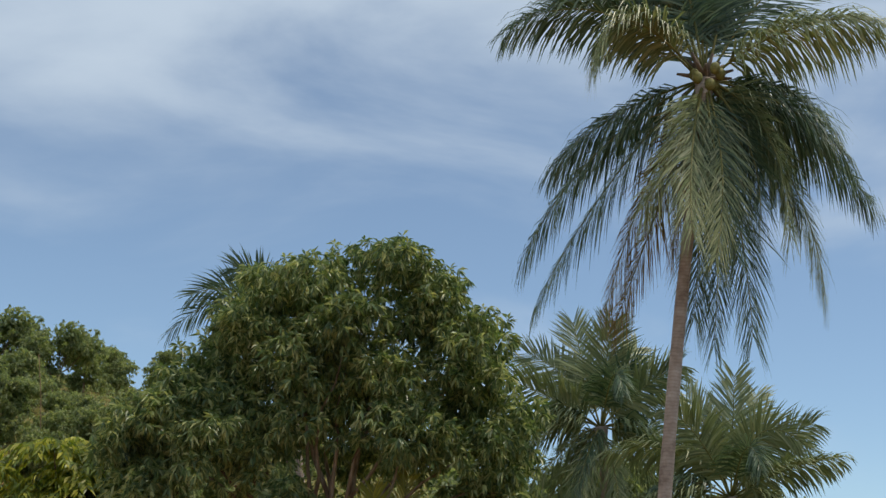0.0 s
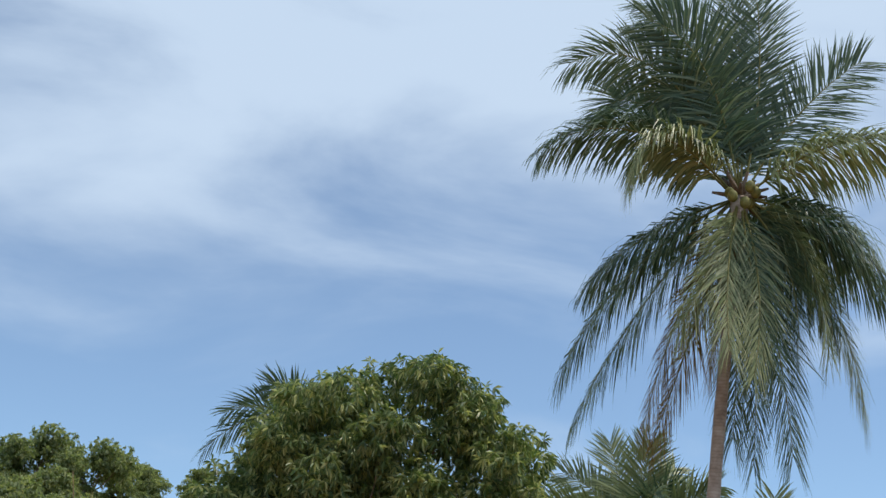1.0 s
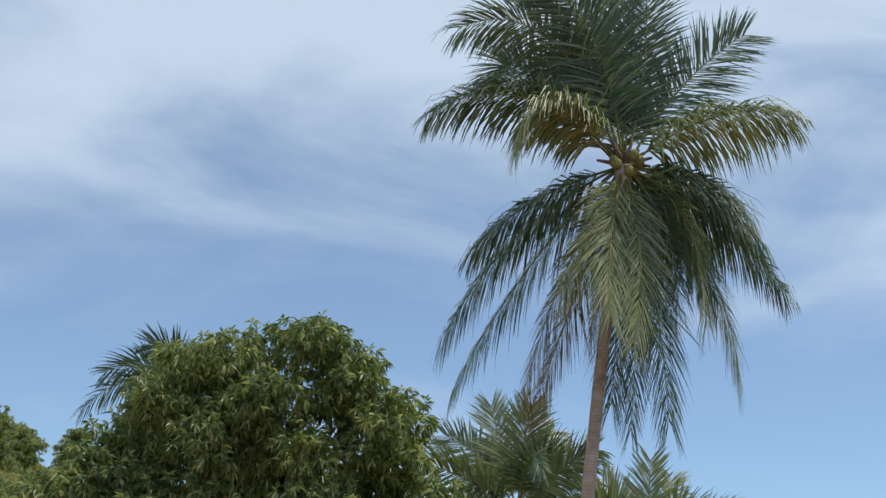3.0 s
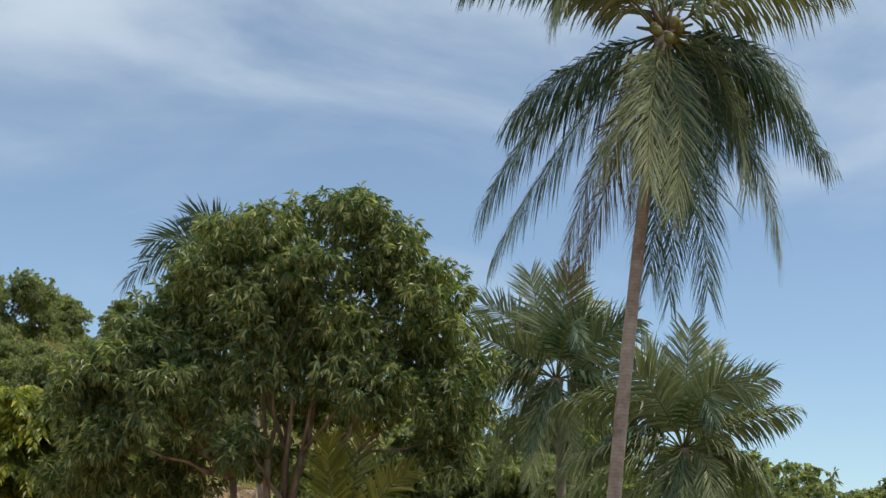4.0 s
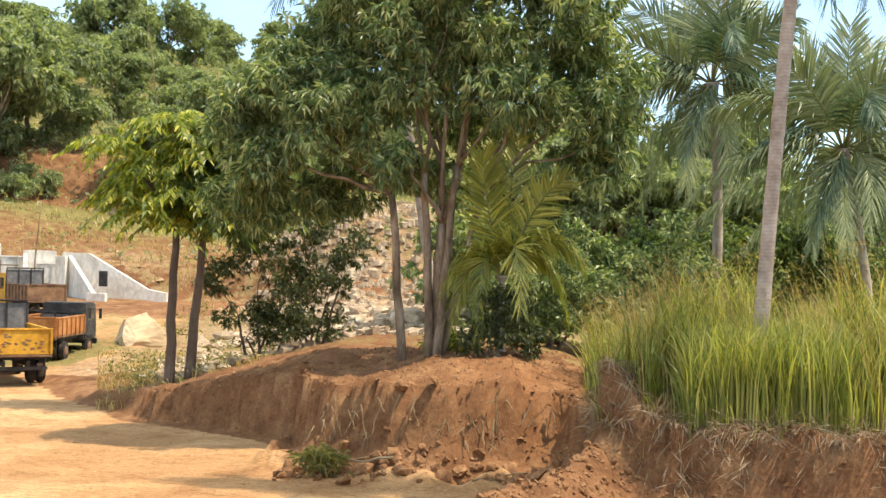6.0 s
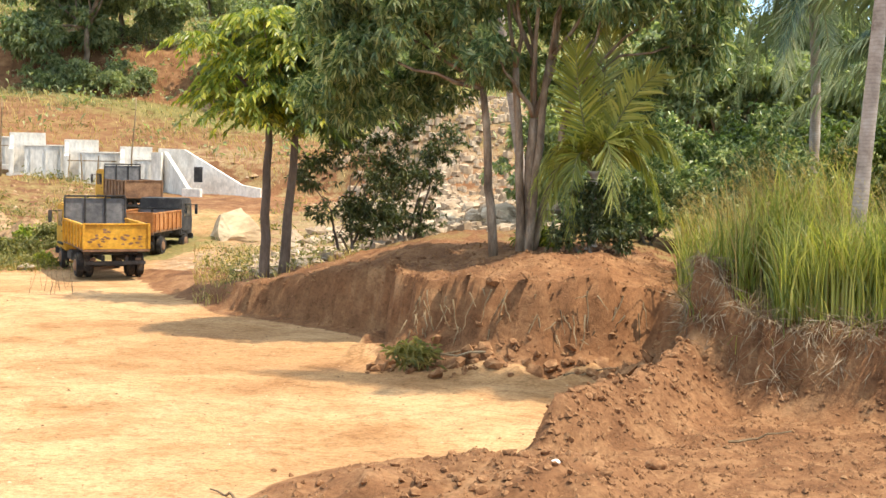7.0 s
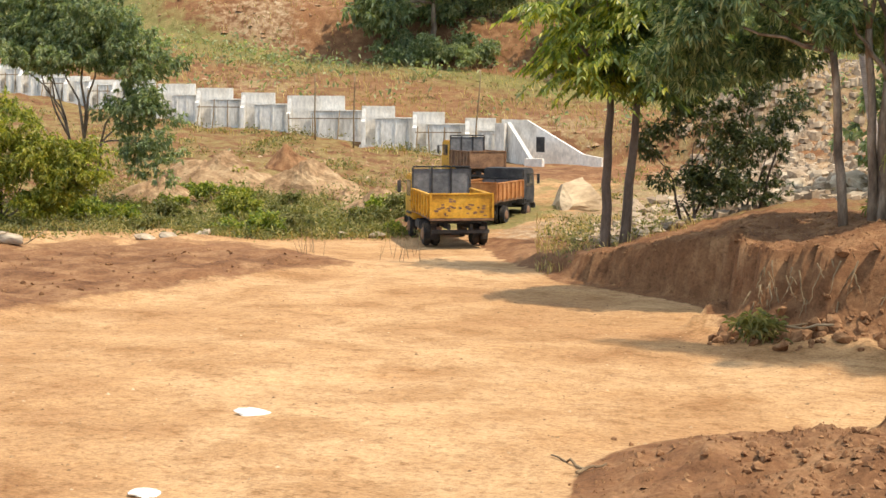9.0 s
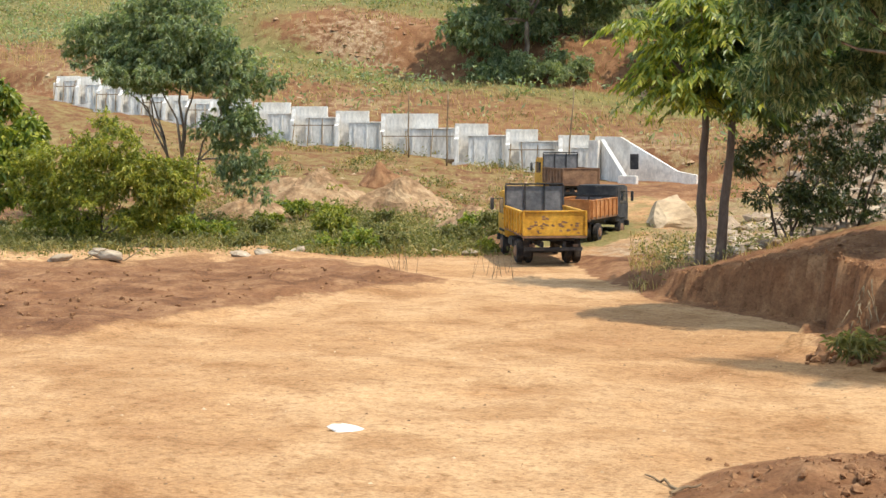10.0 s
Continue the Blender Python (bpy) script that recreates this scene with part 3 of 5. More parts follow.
        bmesh.ops.create_icosphere(bm, subdivisions=2, radius=0.11, matrix=Matrix.Translation(heart + Vector((0.28 * math.cos(a), -0.3 + 0.28 * math.sin(a), 0.05 - 0.18 * (k % 3)))) @ Matrix.Diagonal((1, 1, 1.25, 1)))
        part("coconut", bm, NUT, tree, "green-brown coconut", True)
    return tree


def round_fronds(rng, count, length, high=70, low=-35, mats=None):
    """Fronds spread evenly round a heart, the older ones hanging lower."""
    out = []
    for k in range(count):
        a = k * 2.39996 + rng.uniform(-0.2, 0.2)
        e = radians(high + (low - high) * (k / (count - 1)) ** 1.1)
        ln = length * rng.uniform(0.85, 1.1)
        u = Vector((math.cos(a), math.sin(a), 0))
        via = u * math.cos(e) * ln * 0.5 + Vector((0, 0, math.sin(e) * ln * 0.5 + 0.12 * ln))
        tip = u * math.cos(e * 0.7) * ln * 0.88 + Vector((0, 0, math.sin(e) * ln * 0.75 - 0.22 * ln))
        out.append((via, tip, rng.choice(mats or [FROND]), 0.35 + 0.5 * max(0, math.sin(e))))
    return out


R = random.Random(7)
# the tall palm: fronds by the way they hang (via x, z; tip x, z; depth; how flat the blade is turned)
UPPER_FRONDS = [
    (0.46, 2.69, 0.41, 5.44, 0.3, 1, FROND),
    (0.11, 2.84, -0.10, 5.30, 0.6, 1, FROND),
    (1.26, 1.98, 2.65, 3.38, 0.3, 1, FROND),
    (-0.41, 3.05, -1.73, 4.84, 0.7, 0.9, FROND),
    (-0.69, 2.73, -1.90, 3.85, -0.3, 0.9, FROND),
    (-1.59, 2.91, -3.53, 3.18, 0.5, 0.6, FROND),
    (-0.92, 2.3, -1.95, 2.0, 0.4, 0.7, FROND),
    (-1.76, 2.09, -2.61, 2.42, 1, 0.9, FROND),
    (-2.11, 1.44, -4.02, 1.04, 0.2, 0.41, FROND),
    (-1.63, 0.95, -2.40, -0.35, -1.3, 0.38, PALE_LIT_FROND),
    (1.58, 1.01, 3.13, 1.17, -0.7, 0.3, PALE_LIT_FROND),
    (-0.28, 1.60, -0.57, 3.06, 1.4, 0.9, FROND)]
SIDE_FRONDS = [
    (1.58, -0.02, 2.65, -0.55, 0.9, 0.24, FROND),
    (1.94, -1.00, 3.35, -2.26, 0.3, 0.24, FROND),
    (1.51, -0.57, 2.63, -1.65, -0.6, 0.3, FROND),
    (1.10, -1.35, 1.34, -3.68, -1.5, 0.48, PALE_LIT_FROND),
    (1.60, -2.01, 2.22, -4.55, -0.6, 0.33, PALE_LIT_FROND),
    (-1.67, -0.65, -2.93, -1.65, 0.8, 0.21, FROND),
    (-2.17, -1.65, -3.55, -3.80, 0.2, 0.24, FROND),
    (-1.77, -2.13, -3.27, -4.78, -0.4, 0.27, FROND),
    (0.73, -0.38, 2.16, -1.18, 1.4, 0.3, FROND)]
SKIRT_FRONDS = [
    (0.19, -2.13, -0.09, -4.15, -1.7, 0.68, PALE_LIT_FROND),
    (-0.58, -1.53, -1.42, -3.20, -1.5, 0.6, PALE_LIT_FROND),
    (-1.14, -2.25, -2.00, -5.03, -0.4, 0.45, DRY_FROND),
    (-0.86, -2.60, -1.71, -5.13, 0.5, 0.45, DRY_FROND),
    (0.33, -2.60, 0.32, -5.36, 0.7, 0.68, FROND),
    (0.67, -2.60, 1.02, -5.24, 0.3, 0.68, FROND),
    (-0.47, -2.13, -0.80, -3.94, -1, 0.45, DRY_FROND),
    (0.82, -1.65, 0.84, -3.57, -1.1, 0.52, FROND),
    (0.03, -2.60, 0.01, -4.76, 1.2, 0.6, FROND),
    (0.94, -1.17, 1.72, -2.82, -0.5, 0.45, FROND),
    (0.1, -1.9, 0.3, -3.9, -1.4, 0.7, FROND),
    (-0.4, -1.8, -0.55, -3.7, -1.8, 0.7, PALE_LIT_FROND)]
tall = [((vx, d * 0.5, vz), (tx, d, tz), mat, flat) for vx, vz, tx, tz, d, flat, mat in UPPER_FRONDS + SIDE_FRONDS + SKIRT_FRONDS]
foot = spot(-8.05, 27.5)
top = spot(-10.19, 27.5, 15.24)
palm(foot, top - foot, "tall coconut palm with a slender grey trunk and hanging fronds", tall, 3, 0.15, 0.115, 1.36, 7, -0.1, 132, leaf_width=0.024)

# the two lower palms behind the grass
MIDDLE_FRONDS = [
    (-0.54, 1.9, -0.91, 3.44, 0.6, 1),
    (0.09, 1.9, 0.27, 3.26, -0.5, 1),
    (-1.09, 1.54, -2.35, 2.44, 1, 0.9),
    (-1.63, 0.81, -3.26, 1.27, -0.8, 0.7),
    (1.09, 1.09, 2.26, 1.94, -0.8, 0.8),
    (-1.81, -0.36, -4.07, -2.9, -0.7, 0.4),
    (-1.36, -1.0, -3.26, -3.44, -1.4, 0.5),
    (-1.99, 0.09, -3.98, -1.81, 1.2, 0.3),
    (1.27, -0.09, 2.53, -1.18, 1, 0.4),
    (1.09, -0.81, 1.99, -2.99, -1.2, 0.5),
    (-0.54, -1.54, -0.91, -3.35, -1.8, 0.7),
    (0.36, -1.54, 0.54, -3.53, -1.8, 0.7),
    (0.72, 1.72, 1.27, 2.81, 1.2, 0.9),
    (-1.27, -1.72, -2.17, -3.89, -0.6, 0.6)]
SHORT_FRONDS = [
    (0.08, 1.77, 0.17, 3.6, 0.3, 1),
    (-0.51, 1.77, -1.1, 3.04, 1, 1),
    (-1.01, 1.61, -2.03, 2.37, -0.8, 0.8),
    (-1.69, 1.27, -3.55, 1.18, 0.8, 0.5),
    (-2.37, -0.08, -4.56, -1.69, -0.8, 0.4),
    (-2.03, -0.59, -4.39, -2.28, -1.3, 0.45),
    (-1.35, -1.1, -2.87, -2.7, -1.6, 0.5),
    (-0.17, -1.1, -0.25, -2.79, -2, 0.8),
    (-0.68, -1.27, -1.18, -2.87, -1.8, 0.7),
    (1.18, 1.35, 2.53, 2.32, 0.5, 0.7),
    (1.35, 0.76, 2.87, 1.18, -0.8, 0.5),
    (1.35, -0.51, 2.28, -2.03, -1, 0.45),
    (0.84, -1.1, 1.18, -2.79, -1.6, 0.6),
    (0.68, 1.77, 1.01, 3.21, 1.2, 0.9),
    (0.51, -0.59, 0.34, -2.28, -1.9, 0.7)]


def shaped(rows, mats):
    return [((vx, d * 0.5, vz), (tx, d, tz), mats[i % len(mats)], flat) for i, (vx, vz, tx, tz, d, flat) in enumerate(rows)]


foot, heart = spot(-6.3, 45), spot(-6.08, 45, EYE + 45 * math.tan(radians(7.2)))
palm(foot, heart - foot, "coconut palm with drooping fronds behind tall grass",
     shaped(MIDDLE_FRONDS, [PALE_LIT_FROND]) + round_fronds(R, 8, 3.4, 60, -50, [FROND, PALE_LIT_FROND]), 5, 0.18, 0.14, 1.2, 0, 0.2, 84)
foot, heart = spot(-12.6, 42), spot(-11.24, 42, EYE + 42 * math.tan(radians(4.6)))
palm(foot, heart - foot, "short coconut palm with a leaning trunk and pale fronds",
     shaped(SHORT_FRONDS, [PALE_LIT_FROND]) + round_fronds(R, 8, 3.2, 60, -50, [FROND, PALE_LIT_FROND]), 6, 0.14, 0.11, 1.15, 0, 0.1, 84)
YOUNG_FRONDS = [
    (0.12, 1.7, 0.3, 3.3, 0.2, 1),
    (-0.35, 1.5, -0.5, 2.9, -0.4, 1),
    (0.7, 1.5, 1.4, 2.3, -0.5, 0.9),
    (0.95, 0.9, 1.9, 0.4, -0.5, 0.5),
    (0.9, 0.5, 1.6, -0.9, -0.9, 0.5),
    (-0.7, 0.6, -1.4, -0.4, -0.9, 0.5),
    (-0.75, 0.2, -1.1, -1.2, -0.8, 0.6),
    (-0.4, 0.3, -0.5, -1.5, -1.1, 0.8),
    (0.3, 0.7, 0.5, -0.7, -1.5, 0.9)]
foot = spot(2.15, 33.9)
palm(foot, (0, 0, EYE + 33.9 * math.tan(radians(-0.7)) - foot.z), "young coconut palm with arching yellow-green fronds beside a tree",
     shaped(YOUNG_FRONDS, [YOUNG_FROND, YELLOW_LEAF, YOUNG_FROND]), 8, 0.1, 0.08, 0.8, 0, 0, 60)
foot = spot(4.7, 46)
HIDDEN = [((-1.9, 0, 0.8), (-3.8, 0, -0.4), FROND, 0.6), ((-1.7, 0.2, 1.1), (-3.3, 0.3, 0.9), FROND, 0.8), ((-0.9, 0, 1.4), (-1.9, 0, 1.9), FROND, 0.9),
          ((1.2, 0.4, 0.6), (2.4, 0.5, -0.4), FROND, 0.5), ((0.2, 0.3, 1.0), (0.5, 0.4, 1.5), FROND, 0.9), ((-1.5, -0.2, -0.1), (-2.8, -0.3, -1.6), FROND, 0.5)]
heart = spot(7.0, 46, EYE + 46 * math.tan(radians(10.7)))
palm(foot, heart - foot, "coconut palm half hidden behind a broad tree", HIDDEN, 9, 0.16, 0.13, 1.2, 0, 0, 60)

# the broad tree on the bank
foot = spot(4.9, 34.2)
MANGO = [(-1.0, 0.4, 9.75, 1.9, 2.0, 1.6), (1.7, 0.4, 9.75, 1.9, 2.0, 1.65), (3.3, 0, 8.3, 1.6, 1.9, 1.6), (4.1, 0, 6.2, 1.3, 1.7, 1.5),
         (-2.4, 0.3, 8.2, 1.9, 2.0, 1.6), (-3.9, 0, 6.4, 1.7, 1.8, 1.4), (0.4, -0.9, 8.0, 2.3, 1.5, 1.9), (-2.3, -0.9, 5.7, 1.7, 1.4, 1.2),
         (-4.3, -0.4, 4.4, 1.2, 1.5, 1.1), (1.9, -0.7, 6.2, 1.5, 1.4, 1.0), (4.0, 0.4, 5.0, 1.0, 1.2, 0.8), (0.1, 2.4, 7.2, 3.0, 1.6, 2.2),
         (-0.9, -1.2, 4.6, 0.7, 0.6, 0.6), (2.6, 0.9, 3.4, 0.8, 0.6, 0.8)]
MANGO += [(-4.7, 0.2, 5.5, 1.5, 1.5, 1.3), (-4.8, 0.6, 3.8, 1.2, 1.2, 0.9), (-2.7, 1.2, 4.0, 1.4, 1.2, 0.9), (-0.9, 1.2, 4.6, 1.3, 1.1, 0.8), (-3.3, 0.4, 7.3, 1.5, 1.6, 1.3), (3.6, 0.6, 7.2, 1.5, 1.5, 1.4)]
leafy_tree("broad_tree", foot, "broad leafy tree with several slim grey trunks on a red bank",
           [((0, 0, -0.2), (0.15, 0, 3.2), 0.16, 0.11, (0, 1, 6, 11, 12)), ((-0.78, 0.2, -0.2), (-1.12, 0.1, 3.9), 0.12, 0.085, (4, 5, 7, 8, 14, 16, 18)),
            ((0.15, 0.1, -0.2), (1.15, 0, 4.1), 0.1, 0.07, (2, 3, 9, 10, 13)), ((-0.1, -0.1, -0.2), (-0.3, -0.2, 4.4), 0.12, 0.08, (0, 6)), ((0.08, -0.12, -0.2), (0.5, -0.1, 4.6), 0.11, 0.08, (1, 2))],
           [tuple(0.985 * q for q in c) for c in MANGO], 10800, 10, (0.25, 0.062), MANGO_LEAF, BARK, 11, hang=0.5)

# the pair of slim trees by the track: tiers of long drooping leaf sprays
def slim_tree(foot, label, lean, tiers, seed, mat):
    """tiers: (x, y, z, reach, sprays)."""
    rng, r2 = np.random.default_rng(seed), random.Random(seed)
    tree = thing("slim_tree", foot, label, "tree", "pair of slim trees")
    top = max(q[2] for q in tiers)
    fork = (lean, 0, top * 0.6)
    v, f = branching((0, 0, -0.2), fork, [q[:3] for q in tiers], r2, 0.17, 0.1, wobble=0.03)
    child("trunk", mesh_of("trunk", v, f, DARK_BARK, flat=False), tree)
    feet, ways = [], []
    for x, y, z, reach, sprays in tiers:
        for k in range(int(sprays * 1.35)):
            a, e = k * 2.39996 + r2.uniform(-0.3, 0.3), r2.uniform(-0.05, 0.5)
            ln = reach * r2.uniform(0.55, 1.1)
            o = Vector((x, y, z)) + Vector((r2.uniform(-0.35, 0.35), r2.uniform(-0.35, 0.35), r2.uniform(-0.2, 0.25)))
            u = Vector((math.cos(a), math.sin(a), 0))
            side = Vector((-u.y, u.x, 0))
            for i in range(13):
                t = (i + 1) / 13
                foot_ = o + u * ln * t + Vector((0, 0, ln * (e * t - 0.6 * t * t)))
                for sgn in (-1, 1):
                    feet.append(foot_)
                    ways.append(side * sgn * 0.75 + u * (0.35 + 0.5 * t) + Vector((r2.uniform(-0.2, 0.2), r2.uniform(-0.2, 0.2), -0.3 - 0.4 * t)))
    crown = leaves("crown", np.array(feet), np.array(ways), 0.27, 0.1, mat, rng, 0.3)
    child("crown", crown, tree)
    return tree


slim_tree(spot(15.5, 41.5), "slim tree with feathery drooping yellow-green leaves", 0.1,
          [(-0.9, 0, 5.2, 1.6, 24), (0.4, -0.3, 5.5, 1.5, 22), (-0.6, 0.2, 6.4, 1.7, 28), (0.5, 0.1, 6.8, 1.4, 24), (-0.1, 0, 7.6, 1.3, 26), (-1.9, 0.1, 6.9, 1.3, 16), (-1.5, 0.1, 5.6, 1.2, 12), (0.0, -0.2, 4.9, 1.3, 12)], 21, BRIGHT_LEAF)
slim_tree(spot(14.75, 42), "slim dark-barked tree with feathery green leaves", 0.35,
          [(0.3, 0, 5.4, 1.4, 22), (1.3, 0, 5.2, 1.5, 24), (0.6, 0.2, 6.4, 1.6, 28), (1.7, 0, 6.2, 1.5, 26), (0.9, 0, 7.4, 1.4, 28), (2.1, 0, 5.2, 1.2, 18), (1.1, -0.3, 4.6, 1.2, 16)], 22, DARK_LEAF)


def bush(name, foot, label, clumps, count, leaf, mat, seed, bark=DARK_BARK, stems=4, group="", hang=0.2, fill=0.75, per=9, category="bush"):
    r2 = random.Random(seed)
    trunks = []
    for k in range(stems):
        c = clumps[k % len(clumps)]
        trunks.append(((r2.uniform(-0.3, 0.3), r2.uniform(-0.2, 0.2), -0.15), (c[0] * 0.5 + r2.uniform(-0.2, 0.2), c[1] * 0.5, c[2] * 0.55), 0.05, 0.03,
                       [i for i in range(len(clumps)) if i % stems == k]))
    return leafy_tree(name, foot, label, trunks, clumps, count, per, leaf, mat, bark, seed, category, group, 0.7, fill, hang)


bush("shrub", spot(12.0, 43.5), "thin dark shrub with open twigs on the bank",
     [(-1.2, 0, 2.5, 0.9, 0.9, 0.8), (0.2, 0, 3.3, 1.1, 0.9, 0.9), (1.4, 0, 2.6, 0.9, 0.8, 0.9), (-0.4, -0.3, 1.2, 1.3, 0.8, 0.8), (0.9, -0.3, 1.0, 1.1, 0.8, 0.7),
      (1.6, 0, 4.0, 0.8, 0.8, 0.7), (-0.5, 0.2, 4.4, 1.3, 0.9, 0.8)], 1150, (0.18, 0.055), SHRUB_LEAF, 31)
bush("shrub", spot(9.7, 45), "dark shrub among stones behind the bank",
     [(-0.8, 0, 1.6, 0.9, 0.9, 0.8), (0.5, 0, 2.3, 0.9, 0.8, 0.9), (0.1, -0.2, 0.8, 1.2, 0.8, 0.7), (1.1, 0, 3.2, 0.7, 0.7, 0.7)], 520, (0.18, 0.055), SHRUB_LEAF, 39)
bush("shrub", spot(0.2, 42), "dense dark-green shrub under palms", [(-1.6, 0, 1.6, 1.5, 1.2, 1.4), (0.2, 0, 2.1, 1.5, 1.2, 1.6), (1.7, 0.3, 1.6, 1.4, 1.2, 1.4), (-0.6, -0.6, 0.8, 1.6, 0.8, 0.8)],
     1500, (0.2, 0.08), MANGO_LEAF, 32)
bush("shrub", spot(2.3, 33.0), "small dark shrub beneath a young palm", [(-0.5, 0, 0.5, 0.6, 0.4, 0.5), (0.1, 0, 0.9, 0.5, 0.3, 0.6), (0.6, 0, 0.6, 0.6, 0.4, 0.5), (0.1, 0.2, 1.3, 0.6, 0.4, 0.5)], 420, (0.16, 0.05), SHRUB_LEAF, 30, stems=2)
bush("shrub", spot(-3.2, 46), "dense dark-green shrub under palms", [(-1.6, 0, 1.8, 1.7, 1.2, 1.7), (0.6, 0, 2.6, 1.7, 1.2, 1.8), (2.2, 0, 1.8, 1.5, 1.2, 1.6)],
     1300, (0.22, 0.09), DARK_LEAF, 33)
bush("shrub", spot(-4.6, 40.5), "dense green shrub under a palm", [(-1.5, 0, 1.6, 1.4, 1.0, 1.5), (0, 0, 2.3, 1.4, 1.0, 1.7), (1.3, 0, 1.7, 1.3, 1.0, 1.5), (-0.3, -0.5, 0.9, 1.6, 0.7, 0.9)],
     1500, (0.19, 0.075), MANGO_LEAF, 38)
bush("shrub", spot(-9.5, 50), "dark shrub in the shade behind palms", [(-2.6, 0, 2.2, 2.0, 1.4, 2.0), (0, 0, 2.8, 2.0, 1.4, 2.2), (2.6, 0, 2.2, 2.0, 1.4, 2.0)],
     1500, (0.24, 0.1), DARK_LEAF, 34)
bush("shrub", spot(-16.0, 46), "dark-green shrub beside the tall grass", [(-1.8, 0, 1.8, 1.6, 1.3, 1.7), (0.3, 0, 2.4, 1.7, 1.3, 1.7), (2.2, 0, 2.6, 1.7, 1.4, 1.9)],
     1300, (0.22, 0.08), DARK_LEAF, 35)
bush("shrub", spot(4.9, 35.6), "small leafy shrub at the foot of a tree", [(0.2, 0, 0.5, 0.45, 0.4, 0.5), (0.5, -0.3, 0.25, 0.35, 0.3, 0.3)], 90, (0.2, 0.06), BRIGHT_LEAF, 36, stems=2)
bush("shrub", spot(0.1, 39.5), "leafy green shrub on the red bank", [(-0.9, 0, 1.5, 1.0, 0.8, 1.0), (0.5, 0, 2.0, 1.0, 0.8, 1.1), (1.4, 0, 1.3, 0.9, 0.8, 0.9), (0.2, -0.4, 0.7, 1.3, 0.6, 0.6)],
     900, (0.17, 0.06), MANGO_LEAF, 37)

# left of the track
bush("shrub", spot(39.8, 56.5), "rounded yellow-green shrub with many thin stems",
     [(-1.7, 0, 2.6, 1.7, 1.5, 1.5), (0.4, 0, 3.4, 1.8, 1.5, 1.4), (2.2, 0, 2.6, 1.6, 1.4, 1.4), (-2.6, 0, 1.5, 1.1, 1.1, 0.9), (0, -0.7, 1.9, 2.0, 0.9, 1.1), (3.2, 0, 1.7, 1.0, 1.0, 1.0), (-3.4, 0.2, 2.6, 1.4, 1.2, 1.2), (4.0, 0.2, 2.4, 1.2, 1.1, 1.1), (-1.0, -0.5, 0.9, 1.8, 0.8, 0.7), (2.2, -0.4, 1.0, 1.6, 0.8, 0.7)],
     4200, (0.2, 0.075), YELLOW_LEAF, 41, stems=6)
k = 1.3
leafy_tree("hillside_tree", spot(36.4, 66), "feathery green tree with thin pale stems before a concrete wall",
           [((0, 0, -0.2), (0, 0, 3.2), 0.15, 0.1, (0, 1, 5)), ((0.3, 0.1, -0.2), (0.9, 0, 3.0), 0.1, 0.07, (2, 4, 7)), ((-0.2, 0, -0.2), (-0.8, 0, 3.2), 0.1, 0.07, (3, 6, 9, 10))],
           [tuple(q * k for q in c) for c in
            ((-0.8, 0, 5.4, 2.0, 1.8, 1.3), (0.9, 0, 6.0, 2.0, 1.8, 1.4), (2.5, 0, 5.2, 1.6, 1.5, 1.1), (-2.2, 0, 5.5, 1.3, 1.3, 0.8), (2.2, 0, 3.4, 1.5, 1.4, 1.1),
             (0, 0, 7.2, 1.8, 1.6, 1.2), (-1.8, 0, 6.4, 1.4, 1.3, 1.0), (2.9, -0.2, 1.9, 1.0, 1.0, 1.0), (-2.9, 0, 5.8, 1.0, 1.0, 0.8), (-3.7, 0, 6.5, 1.3, 1.2, 1.0), (-3.0, 0, 7.0, 1.2, 1.2, 0.9), (-1.2, 0, 7.4, 1.3, 1.2, 1.0))], 6000, 10, (0.24, 0.085), HAZY_HILL_LEAF, BARK, 42, hang=0.3, fill=0.6)
bush("shrub", spot(44.0, 66), "leafy green shrub with broad leaves", [(-1.8, 0, 3.4, 2.0, 1.6, 2.2), (0.8, 0, 5.0, 2.0, 1.6, 1.9), (2.4, 0, 3.6, 1.5, 1.4, 1.8), (0.6, -0.3, 2.2, 2.4, 1.2, 1.6)], 1700, (0.36, 0.17), BRIGHT_LEAF, 43, hang=0.6)

# trees on the hill, three kinds, and the wood behind the palms
def wood_tree(seed, mat, h=8.0, w=4.0, count=1200):
    r = random.Random(seed)
    clumps = [(r.uniform(-w, w) * 0.55, r.uniform(-w, w) * 0.4, h * r.uniform(0.12, 0.82), w * r.uniform(0.3, 0.48), w * 0.4, h * r.uniform(0.12, 0.19)) for _ in range(12)]
    return leafy_tree("woodland_tree", (0, 0, 0), "rounded dark-green woodland tree", [((0, 0, -0.3), (r.uniform(-0.3, 0.3), 0, h * 0.3), 0.18, 0.11, range(12))],
                      clumps, count, 9, (0.34, 0.15), mat, BARK, seed, group="hillside wood", fill=0.55)


kinds = [wood_tree(51, HAZY_HILL_LEAF, 8, 4.6, 2600), wood_tree(52, HAZY_HILL_LEAF, 8.5, 4.8, 2600), wood_tree(53, HAZY_HILL_LEAF, 6, 3.6, 1700)]
used = [False] * 3
R = random.Random(13)
